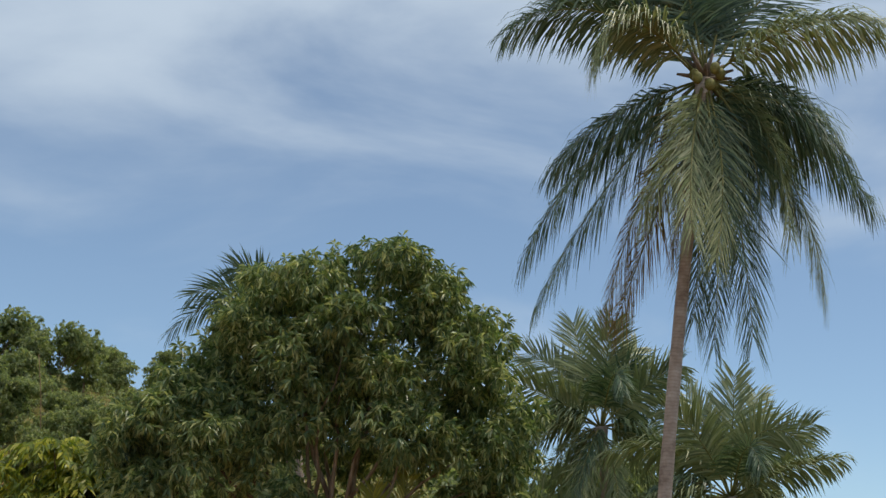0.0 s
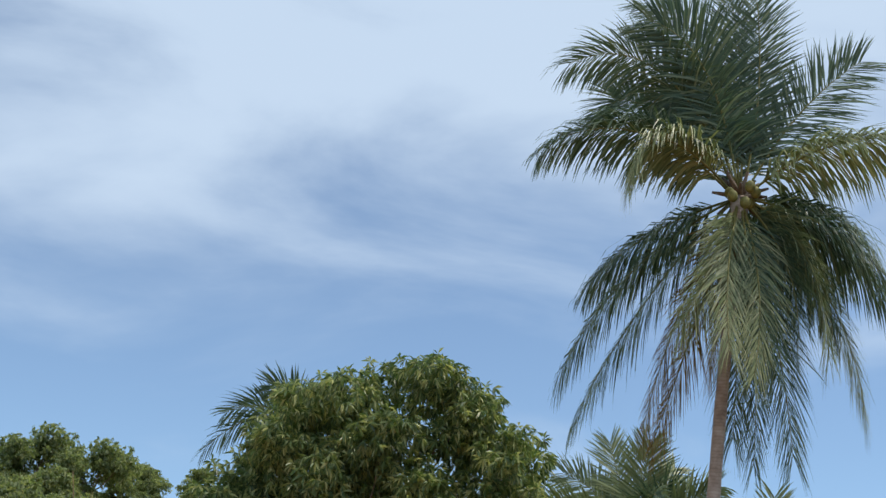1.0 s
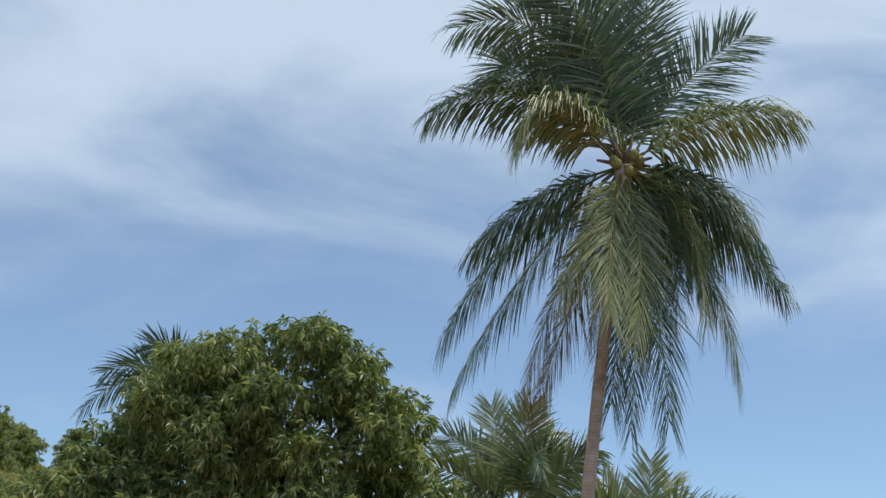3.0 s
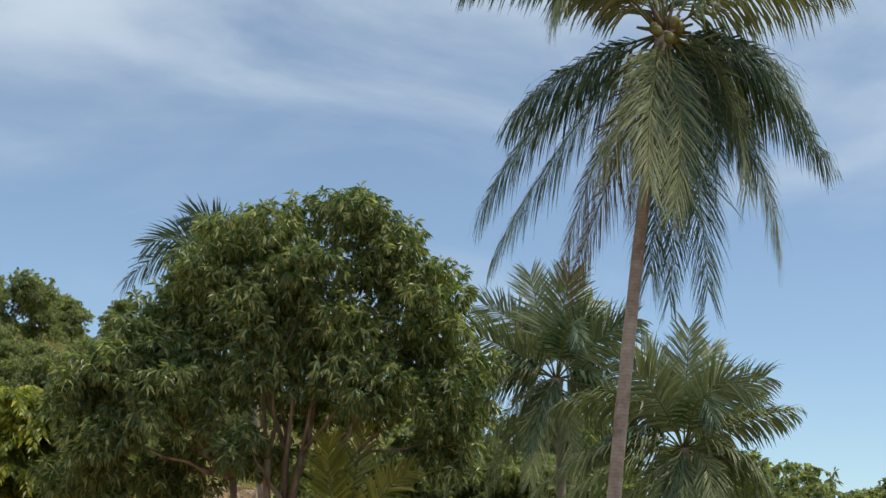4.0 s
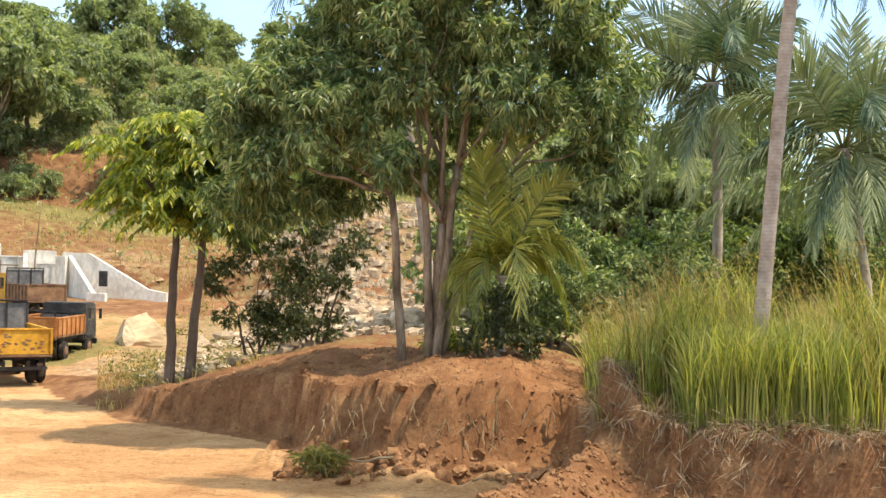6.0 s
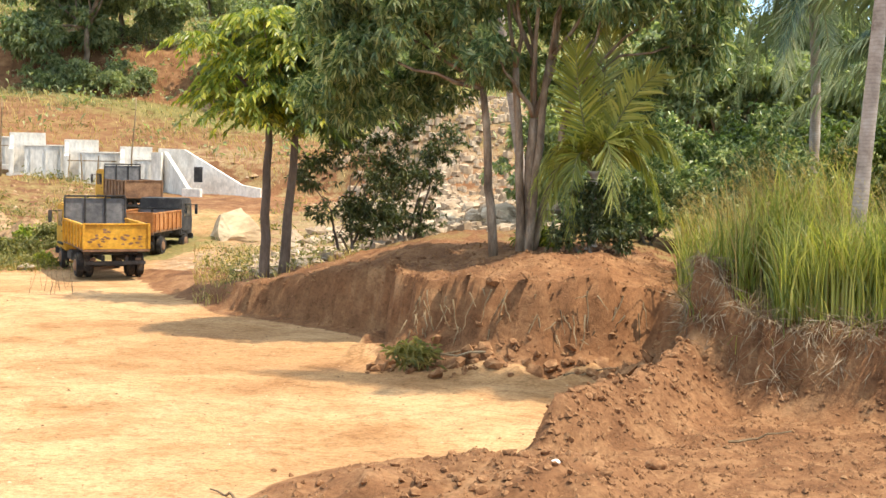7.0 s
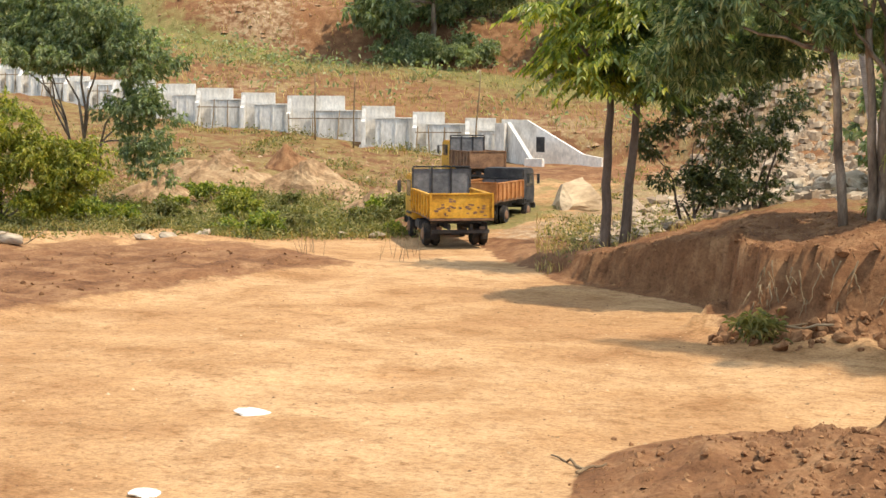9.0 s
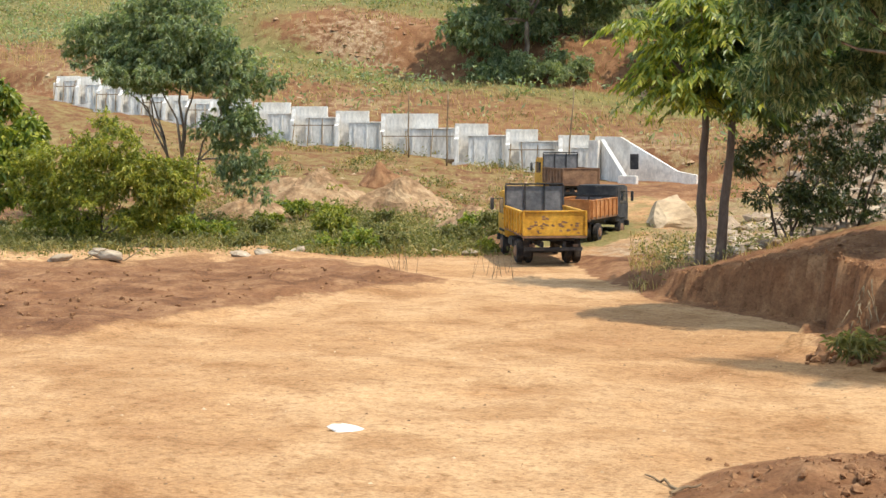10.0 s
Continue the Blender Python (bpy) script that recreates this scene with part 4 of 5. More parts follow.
SKYLINE = [(23.6, 192), (22.3, 175), (21.0, 185), (19.6, 165), (18.3, 172), (17.2, 160), (16.0, 168), (14.8, 182), (13.4, 196), (12.0, 205), (20.3, 140), (17.8, 135),
           (26, 200), (28.5, 195), (31, 205), (34, 198), (37, 204), (40, 196), (43, 200), (47, 205), (15.2, 130), (22.5, 118), (21.2, 122), (10.5, 150), (8.5, 165), (6.5, 150),
           (-1.5, 62), (-5.4, 66), (-7.8, 61), (-9.8, 72), (-12.4, 68), (-14.6, 78), (-15.6, 120), (-17.3, 118), (-19.0, 112), (-21, 105), (-24, 90), (-3.2, 58), (2.5, 60), (-17.0, 74), (-19.5, 72), (13.2, 118), (14.4, 112), (12.0, 124), (10.8, 116), (16.2, 114), (9.4, 122)]
HEIGHTS = {(-7.8, 61): 1.35, (-5.4, 66): 1.25, (-9.8, 72): 1.3, (22.5, 118): 1.6, (21.2, 122): 1.45, (-1.5, 62): 1.1, (17.2, 160): 1.35, (18.3, 172): 1.3, (16.0, 168): 1.2, (-12.4, 68): 1.1, (-14.6, 78): 1.1, (-17.0, 74): 1.05, (-19.5, 72): 1.15}
for az, d in SKYLINE:
    k = R.randrange(3)
    s = HEIGHTS.get((az, d), R.uniform(0.8, 1.05))
    m = Matrix.LocRotScale(spot(az, d), Euler((0, 0, R.uniform(0, 6.3))), None)
    if used[k]:
        o = copy_thing(kinds[k], m)
    else:
        o, used[k] = kinds[k], True
        o.matrix_basis = m
    o.scale = (s, s, s)

# undergrowth at the foot of the hill trees
for k, (az, d, w) in enumerate(((21.3, 116, 2.0), (22.6, 115, 2.4), (23.7, 117, 1.8), (20.2, 121, 2.2))):
    bush("shrub", spot(az, d), "grey-green undergrowth below hillside trees", [(-w, 0, 1.0, w * 0.7, 1.2, 1.1), (0, 0, 1.7, w * 0.7, 1.2, 1.4), (w, 0, 1.1, w * 0.7, 1.2, 1.1)],
         520, (0.3, 0.12), HAZY_HILL_LEAF, 46 + k, stems=2, group="hillside undergrowth")

# ---- grass and weeds ----
def blades(name, feet, heights, mat, rng, width=0.03, lean=0.35, wind=(-0.15, 0.0), segs=3):
    """Arched grass blades, each a tapering strip."""
    n = len(feet)
    a = rng.uniform(0, 2 * np.pi, (n, 1))
    way = np.concatenate([np.cos(a), np.sin(a), 0 * a], 1) * rng.uniform(0.2, 1.0, (n, 1)) * lean + np.array([wind[0], wind[1], 0])
    b = rng.uniform(0, 2 * np.pi, (n, 1))
    side = np.concatenate([np.cos(b), np.sin(b), 0 * b], 1) * width * rng.uniform(0.6, 1.3, (n, 1)) * 0.5
    rows = []
    for k in range(segs + 1):
        t = k / segs
        c = feet + np.array([0, 0, 1.0]) * heights[:, None] * (t - 0.22 * t ** 3) + way * heights[:, None] * t ** 2.2
        w = side * (1 - t) ** 0.6 if k < segs else side * 0.05
        rows += [c - w, c + w]
    v = np.stack(rows, 1).reshape(-1, 3)
    m = 2 * (segs + 1)
    i = np.arange(n)[:, None] * m
    f = np.concatenate([i + np.array([[2 * k, 2 * k + 1, 2 * k + 3, 2 * k + 2]]) for k in range(segs)], 0)
    return mesh_np(name, v, f, mat)


def scatter(rng, count, area, keep):
    """Random feet on the land inside area (x0, x1, y0, y1), where keep(x, y) gives the chance."""
    out = []
    x0, x1, y0, y1 = area
    while len(out) < count:
        x, y = rng.uniform(x0, x1), rng.uniform(y0, y1)
        if rng.random() < keep(x, y):
            out.append((x, y, ground(x, y) - 0.03))
    return np.array(out)


rng = np.random.default_rng(61)


def tuft(x, y):
    return 0.06 + 0.94 * smooth(-0.12, 0.12, rough(x, y, 1.0, 51))


def in_grass(x, y):
    b = behind(BANK_LINE, x, y)
    return tuft(x, y) * smooth(0.45, 0.8, b) if x > 0.75 and b > 0.4 else 0.0


feet = scatter(rng, 9500, (0.7, 14, 24, 33.5), in_grass)
tall_h = np.array([2.1 + 0.75 * rough(x, y, 0.7, 52) + lerp(x, (1, -0.25), (3, 0.15), (9, 0.0), (13, -0.2)) for x, y, _ in feet]) * rng.uniform(0.55, 1.12, len(feet))
tagged(new("tall_grass", blades("tall_grass", feet, tall_h, REED, rng, 0.036, 0.36, (-0.03, 0))), "tall yellow-green grass on a red bank", "grass", kind="stuff")
feet = scatter(rng, 2900, (0.7, 14, 24, 33.5), in_grass)
dry_h = np.array([2.6 + 0.65 * rough(x, y, 0.5, 53) for x, y, _ in feet]) * rng.uniform(0.75, 1.15, len(feet))
tagged(new("grass_stalks", blades("grass_stalks", feet, dry_h, STRAW, rng, 0.022, 0.16)), "straw-coloured stalks rising from tall grass", "grass", kind="stuff")
arch = scatter(rng, 6000, (0.7, 14, 24, 33.5), in_grass)
tagged(new("grass_leaves", blades("grass_leaves", arch, rng.uniform(0.5, 2.1, 6000), REED, rng, 0.05, 0.55, (0, -0.05), 5)), "long arching yellow-green grass leaves", "grass", kind="stuff")
tops = feet[:2600] + np.concatenate([np.zeros((2600, 2)), dry_h[:2600, None] * 0.74], 1)
c = np.repeat(tops, 7, 0) + rng.normal(size=(18200, 3)) * np.array([0.06, 0.06, 0.16])
tagged(new("grass_plumes", leaves("grass_plumes", c, rng.normal(size=(18200, 3)) * 0.5 + np.array([-0.3, 0, 0.9]), 0.13, 0.012, STRAW, rng, 0.1)), "thin pale seed heads over tall grass", "grass", kind="stuff")


# a thicker stand of grass round the foot of the tall palm
feet = scatter(rng, 1500, (2.4, 5.4, 25.2, 27.2), lambda x, y: smooth(0.3, 0.7, behind(BANK_LINE, x, y)))
tagged(new("tall_grass", blades("tall_grass", feet, rng.uniform(1.3, 2.7, 1500), REED, rng, 0.04, 0.35, (-0.03, 0))), "dense tall grass hiding the foot of a palm", "grass", kind="stuff")


def on_lip(x, y):
    b = behind(BANK_LINE, x, y)
    return 1.0 if x > 0.7 and 0.05 < b < 0.75 else 0.0


# dead straw hanging over the cut edge
feet = scatter(rng, 6500, (0.6, 13, 23.5, 31), on_lip)
tagged(new("dead_straw", leaves("dead_straw", feet + np.array([0, 0, 0.1]), rng.normal(size=(6500, 3)) * 0.55 + np.array([-0.1, -0.55, -0.35]), 0.5, 0.016, DEAD_STRAW, rng, 0.0)),
       "grey-brown dead straw hanging over the cut edge", "grass", kind="stuff")
feet = scatter(rng, 220, (0.6, 13, 23.5, 31), on_lip)
tagged(new("grass_fringe", blades("grass_fringe", feet, rng.uniform(0.3, 0.8, 220), REED, rng, 0.03, 0.8, (-0.1, -0.3))), "short green grass along a cut edge", "grass", kind="stuff")


def weedy(x, y):
    d = math.hypot(x, y)
    az = math.degrees(math.atan2(-x, y))
    if az < 21.5 or d < 50:
        return 0.0
    edge = smooth(50, 54, d) * smooth(74, 62, d)
    return edge * (0.25 + 0.75 * smooth(-0.1, 0.25, rough(x, y, 0.22, 71))) * smooth(22, 25.5, az)


feet = scatter(rng, 10000, (-62, -18, 36, 70), weedy)
c = np.repeat(feet, 5, 0) + np.abs(rng.normal(size=(50000, 3))) * np.array([0.3, 0.3, 0.2])
tagged(new("weeds", leaves("weeds", c, rng.normal(size=(50000, 3)) + np.array([0, 0, 0.6]), 0.24, 0.06, WEED, rng, 0.2)), "low green weeds beside the track", "weeds", kind="stuff")
feet = scatter(rng, 5000, (-62, -18, 36, 70), weedy)
tagged(new("weed_grass", blades("weed_grass", feet, rng.uniform(0.15, 0.6, 5000), STRAW, rng, 0.035, 0.6)), "rank grass beside the track", "grass", kind="stuff")


def by_track(x, y):
    az, d = math.degrees(math.atan2(-x, y)), math.hypot(x, y)
    return (0.5 + 0.5 * rough(x, y, 0.5, 77)) if 11.5 < az < 18.3 and 40.5 < d < 58 else 0.0


feet = scatter(rng, 1900, (-20, -7, 38, 58), by_track)
tagged(new("trackside_grass", blades("trackside_grass", feet, rng.uniform(0.1, 0.45, 1900), STRAW, rng, 0.035, 0.7)), "dry straw-coloured grass beside the track", "grass", kind="stuff")
feet = scatter(rng, 420, (-20, -7, 38, 58), by_track)
c = np.repeat(feet, 6, 0) + np.abs(rng.normal(size=(2520, 3))) * np.array([0.3, 0.3, 0.22])
tagged(new("weeds", leaves("weeds", c, rng.normal(size=(2520, 3)) + np.array([0, 0, 0.5]), 0.18, 0.06, WEED, rng, 0.2)), "grey-green weeds among rubble", "weeds", kind="stuff")


def on_slope(x, y):
    az, d = math.degrees(math.atan2(-x, y)), math.hypot(x, y)
    track = abs(az - lerp(y, (46, 21.5), (58, 19.5), (72, 17.5)))
    return smooth(-0.05, 0.3, rough(x, y, 0.3, 79)) * smooth(2.0, 3.2, track) if 10 < az < 42 and 60 < d < 96 else 0.0


feet = scatter(rng, 2600, (-66, -10, 56, 84), on_slope)
tagged(new("slope_grass", blades("slope_grass", feet, rng.uniform(0.12, 0.6, 2600), STRAW, rng, 0.06, 0.7)), "dry grass tufts on the slope below the wall", "grass", kind="stuff")
feet = scatter(rng, 1300, (-66, -10, 56, 84), on_slope)
c = np.repeat(feet, 6, 0) + np.abs(rng.normal(size=(7800, 3))) * np.array([0.3, 0.3, 0.22])
tagged(new("slope_weeds", leaves("slope_weeds", c, rng.normal(size=(7800, 3)) + np.array([0, 0, 0.5]), 0.26, 0.08, WEED, rng, 0.2)), "low olive weeds on the slope below the wall", "weeds", kind="stuff")


def on_hill(x, y):
    return land(x, y)[2] * (0.35 + 0.65 * (rough(x, y, 0.12, 81) > 0.0))


feet = scatter(rng, 9000, (-130, 40, 84, 190), on_hill)
c = np.repeat(feet, 9, 0) + rng.normal(size=(81000, 3)) * np.array([0.5, 0.5, 0.0]) + np.abs(rng.normal(size=(81000, 3))) * np.array([0, 0, 0.2])
tagged(new("hill_scrub", leaves("hill_scrub", c, rng.normal(size=(81000, 3)) * 0.6 + np.array([0, 0, 0.9]), 0.42, 0.07, WEED, rng, 0.15)), "olive scrub and grass over the hillside", "scrub", kind="stuff")
feet = scatter(rng, 16000, (-110, 10, 83.5, 135), lambda x, y: 0.35 + 0.65 * smooth(-0.1, 0.3, rough(x, y, 0.14, 83)))
tagged(new("hill_grass", blades("hill_grass", feet, rng.uniform(0.2, 0.8, 16000), STRAW, rng, 0.06, 0.6)), "dry golden grass over the hillside", "grass", kind="stuff")
feet = scatter(rng, 2400, (-130, 40, 84, 190), on_hill)
c = np.repeat(feet, 22, 0) + rng.normal(size=(52800, 3)) * np.array([0.8, 0.8, 0.5]) + np.array([0, 0, 0.6])
tagged(new("hill_bushes", leaves("hill_bushes", c, rng.normal(size=(52800, 3)) + np.array([0, 0, 0.4]), 0.45, 0.2, HAZY_HILL_LEAF, rng, 0.2)), "small dark bushes over the hillside", "bushes", kind="stuff")

# single weeds in the weed patch
rw = random.Random(64)
for k in range(22):
    az, d = rw.uniform(23.6, 38), rw.uniform(53, 72)
    s = rw.uniform(0.45, 1.15)
    bush("weed_bush", spot(az, d), "leafy green weed bush beside the track",
         [(rw.uniform(-0.8, 0.8) * s, rw.uniform(-0.4, 0.4), rw.uniform(0.2, 0.75) * s, 0.7 * s, 0.6 * s, 0.4 * s) for _ in range(4)],
         int(190 * s), (0.2, 0.075), rw.choice((WEED, BRIGHT_LEAF, YELLOW_LEAF)), 640 + k, stems=2, group="weed bushes")

# ---- the unfinished retaining wall on the hillside ----
def wall_unit(x0, x1, y, z, high, low, next_x, label, posts=True, seed=0):
    """One bay: a tall white panel, a lower panel to the next bay, a side fin between them, a footing and props."""
    r = random.Random(seed)
    u = thing("retaining_wall_bay", (x0, y, z), label, "retaining wall", "retaining wall bays")
    u.rotation_euler = (0, 0, radians(21))
    w = x1 - x0
    part("panel", boxed(0, w, 0, 0.32, -0.8, high, bevel=0.02), CONCRETE, u, "tall white concrete panel")
    gap = next_x - x1
    if gap > 0.1:
        low_panel = part("low_panel", boxed(w * 0.42, w + gap + 0.25, -0.42, -0.16, -0.8, low, bevel=0.02), GREY_CONCRETE, u, "low stained concrete panel")
        for k in range(3):
            a = w * 0.42 + (w * 0.58 + gap) * (k + 0.4) / 3
            part("rib", boxed(a, a + 0.09, -0.5, -0.423, -0.5, low - 0.12, bevel=0.01), GREY_CONCRETE, low_panel)
        part("coping", boxed(w * 0.4, w + gap + 0.25, -0.47, -0.13, low + 0.003, low + 0.09, bevel=0.015), CONCRETE, low_panel)
    # battered fins in front of the panel
    for fx, fh in ((0.02, high * 0.97),):
        bm = bmesh.new()
        v = [bm.verts.new((fx + dx, dy, dz)) for dx in (0, 0.25) for dy, dz in ((-0.003, -0.8), (-0.78, -0.8), (-0.74, low * 0.9), (-0.3, low * 0.97), (-0.003, fh - 0.1))]
        bm.faces.new(v[:5]), bm.faces.new(v[5:][::-1])
        for k in range(5):
            bm.faces.new((v[k], v[5 + k], v[5 + (k + 1) % 5], v[(k + 1) % 5]))
        bmesh.ops.recalc_face_normals(bm, faces=bm.faces)
        part("fin", bm, GREY_CONCRETE, u)
    part("footing", boxed(-0.1, w + gap - 0.15, -1.05, -0.83, -0.9, 0.12, bevel=0.03), GREY_CONCRETE, u)
    if posts:
        part("rail", boxed(0.2, w + gap * 0.7, -1.02, -0.96, low * 0.72, low * 0.72 + 0.06), TWIG, u, "wooden scaffold rail")
        for k in range(3):
            a = 0.25 + k * w * 0.42
            v, f = tube([(a, -1.25 - 0.2 * r.random(), -0.1), (a + r.uniform(-0.1, 0.15), -0.98, low * r.uniform(0.8, 1.1))], [0.045, 0.035], 6)
            child("prop", mesh_of("prop", v, f, TWIG), u, "wooden prop")


BAYS = [(-54.9, -53.8), (-53.4, -50.9), (-50.4, -48.0), (-47.0, -44.8), (-43.6, -39.9), (-38.3, -36.2), (-34.8, -32.8), (-31.3, -29.4)]
for i, (a, b) in enumerate(BAYS):
    nxt = BAYS[i + 1][0] if i + 1 < len(BAYS) else -28.75
    z = wall_foot((a + b) / 2) - 0.05
    big = b - a > 3
    wall_unit(a, b, 80.6, z, 2.75 if big else 2.55, 1.75, nxt,
              "broad white concrete bay with scaffold poles" if big else "white concrete retaining wall bay with a stained lower panel", i % 2 == 0 or big, i)
for k in range(8):
    a = -71.3 + k * 1.95
    wall_unit(a, a + 1.65, 81.5, wall_foot(a) - 0.1, 1.9 + 0.25 * (k % 3 == 1), 1.5, a + 1.95, "weathered pale concrete bay high on the slope", k % 2 == 0, 20 + k)



def wing_wall():
    """The white sloping end wall with a buttress and a dark opening."""
    w = thing("wing_wall", (-28.7, 80.0, wall_foot(-28.7) - 0.1), "white sloping concrete wing wall with a dark opening", "wall")
    outline = [(0, -0.8), (6.0, -0.8), (6.0, 0.42), (4.9, 0.62), (1.5, 2.65), (0, 2.68)]
    bm = bmesh.new()
    skew = -0.14
    front = [bm.verts.new((x, -skew * x, z)) for x, z in outline]
    back = [bm.verts.new((x, 0.35 - skew * x, z)) for x, z in outline]
    bm.faces.new(front), bm.faces.new(back[::-1])
    for k in range(len(outline)):
        j = (k + 1) % len(outline)
        bm.faces.new((front[k], back[k], back[j], front[j]))
    bmesh.ops.recalc_face_normals(bm, faces=bm.faces)
    part("sloping_panel", bm, CONCRETE, w, "sunlit white sloping panel")
    bm = bmesh.new()
    tri = [(0.35, 0.0, 2.5), (0.35, 0.0, -0.8), (2.5, -2.0, -0.8), (2.5, -2.0, 0.35)]
    f1 = [bm.verts.new(p) for p in tri]
    f2 = [bm.verts.new((p[0] + 0.22, p[1] + 0.05, p[2])) for p in tri]
    bm.faces.new(f1), bm.faces.new(f2[::-1])
    for k in range(4):
        bm.faces.new((f1[k], f2[k], f2[(k + 1) % 4], f1[(k + 1) % 4]))
    bmesh.ops.recalc_face_normals(bm, faces=bm.faces)
    # the shade on this face is painted by the greyer concrete
    part("buttress", bm, GREY_CONCRETE, w, "triangular buttress with shade put into its grey")
    part("end_block", boxed(2.2, 3.3, -2.2, -1.75, -0.8, 0.42, bevel=0.03), CONCRETE, w)
    part("pier", boxed(-0.25, 0.35, -0.5, -0.06, -0.8, 2.45, bevel=0.02), CONCRETE, w)
    # no hole is cut: a dark block paints the shade inside it
    part("opening", boxed(2.35, 2.85, -0.47, -0.36, 0.75, 1.65, bevel=0.01), DARK_STEEL, w, "dark block standing in for a shaded opening")
    part("plank", boxed(3.0, 5.8, -1.6, -1.35, -0.2, -0.08), TWIG, w, "loose plank")


wing_wall()
for a, b in ((spot(20.84, 84), spot(20.6, 84, EYE + 84 * math.tan(radians(1.85)))), (spot(25.75, 88), spot(25.7, 88, EYE + 88 * math.tan(radians(1.7)))),
             (spot(27.3, 89), spot(27.3, 89, EYE + 89 * math.tan(radians(1.6)))), (spot(15.6, 112), spot(16.65, 112, EYE + 112 * math.tan(radians(8.74))))):
    v, f = tube(bent((0, 0, -0.1), b - a, random.Random(3), 5, 0.01), [0.06 - 0.005 * i for i in range(6)], 6)
    pole = tagged(new("bamboo_pole", mesh_of("bamboo_pole", v, f, TWIG, flat=False)), "thin bamboo pole standing in red earth", "pole", "bamboo poles")
    pole.location = a

# ---- trucks on the track ----
def dump_truck(at, heading, label, paint, panel, cab_paint, size, head_top=2.78):
    """A small tipper; y is ahead, the origin on the ground under the middle."""
    t = thing("dump_truck", at, label, "truck", "dump trucks")
    t.rotation_euler, t.scale = (0, 0, radians(heading)), size
    r = random.Random(5)
    # chassis
    for x in (-0.42, 0.32):
        part("chassis_rail", boxed(x, x + 0.1, -2.7, 2.5, 0.68, 0.88, bevel=0.01), DARK_STEEL, t)
    part("subframe", boxed(-0.75, 0.75, -2.5, 1.0, 0.89, 1.06, bevel=0.02), DARK_STEEL, t)
    part("fuel_tank", boxed(-1.0, -0.6, -0.3, 0.7, 0.5, 0.86, bevel=0.05), DARK_STEEL, t)
    part("rear_bumper", boxed(-0.95, 0.95, -2.78, -2.7, 0.55, 0.68, bevel=0.01), DARK_STEEL, t)
    for x in (-0.93, 0.73):
        part("mud_flap", boxed(x, x + 0.2, -2.45, -2.42, 0.3, 0.95), RUBBER, t)
    # bed
    bed = part("bed_floor", boxed(-1.05, 1.05, -2.85, 1.15, 1.08, 1.2, bevel=0.015), panel, t)
    for sx in (-1, 1):
        bm = box(bmesh.new(), sx * 1.05, sx * 1.0, -2.85, 1.15, 1.204, 1.95)
        box(bm, sx * 1.08, sx * 0.97, -2.85, 1.15, 1.954, 2.02, bevel=0.015)
        side = part("side_board", bm, paint, t, "dented painted side board")
        for k in range(7):
            y = -2.75 + k * 0.62
            part("rib", boxed(sx * 1.055, sx * 1.11, y, y + 0.09, 1.15, 1.95, bevel=0.01), paint, side)
    gate = part("tailgate", boxed(-1.02, 1.02, -2.93, -2.87, 1.12, 1.98, bevel=0.015), paint, t, "scratched tailgate")
    part("top_rail", boxed(-1.06, 1.06, -2.97, -2.86, 1.984, 2.05, bevel=0.015), paint, gate)
    part("bottom_rail", boxed(-1.06, 1.06, -2.98, -2.86, 1.03, 1.115, bevel=0.015), panel, gate)
    for x in (-1.06, 0.98):
        part("gate_post", boxed(x, x + 0.08, -2.985, -2.935, 1.12, 1.98, bevel=0.01), paint, gate)
    # rusted scrapes where the lettering has worn away
    for k in range(26):
        x, z = r.uniform(-0.85, 0.8), r.gauss(1.52, 0.17)
        bm = bmesh.new()
        n = 7
        ring = [bm.verts.new((x + 0.09 * r.uniform(0.4, 1.2) * math.cos(6.283 * i / n) , -2.934, min(1.9, max(1.2, z + 0.045 * r.uniform(0.4, 1.3) * math.sin(6.283 * i / n))))) for i in range(n)]
        bm.faces.new(ring[::-1])
        part("rust_patch", bm, panel, gate, "brown scrape in the paint")
    # headboard of three panes in a frame
    head = part("headboard", boxed(-1.02, 1.02, 1.17, 1.21, 1.2, head_top, bevel=0.01), GREY_MESH, t, "grey headboard of three sheets")
    for x in (-1.05, -0.37, 0.31, 0.99):
        part("frame_post", boxed(x, x + 0.06, 1.11, 1.165, 1.2, head_top + 0.05, bevel=0.01), DARK_STEEL, head)
    part("frame_top", boxed(-1.05, 1.05, 1.1, 1.22, head_top + 0.054, head_top + 0.12, bevel=0.03), DARK_STEEL, head)
    # cab
    bm = bmesh.new()
    prof = [(1.32, 0.75), (3.1, 0.75), (3.16, 1.45), (2.98, 2.45), (2.8, 2.56), (1.36, 2.56)]
    l = [bm.verts.new((-1.0, y, z)) for y, z in prof]
    q = [bm.verts.new((1.0, y, z)) for y, z in prof]
    bm.faces.new(l), bm.faces.new(q[::-1])
    for k in range(6):
        bm.faces.new((l[k], q[k], q[(k + 1) % 6], l[(k + 1) % 6]))
    bmesh.ops.recalc_face_normals(bm, faces=bm.faces)
    bmesh.ops.bevel(bm, geom=list(bm.edges), offset=0.06, segments=2, affect="EDGES")
    cab = part("cab", bm, cab_paint, t, "painted driver's cab")
    for sx in (-1, 1):
        part("side_window", boxed(sx * 1.004, sx * 1.012, 1.75, 2.75, 1.65, 2.3), GLASS_DARK, cab)
        part("door_handle", boxed(sx * 1.004, sx * 1.03, 1.72, 1.88, 1.45, 1.49, bevel=0.005), DARK_STEEL, cab)
        bm = boxed(sx * 1.2, sx * 1.33, 2.82, 2.9, 1.75, 2.25, bevel=0.02)
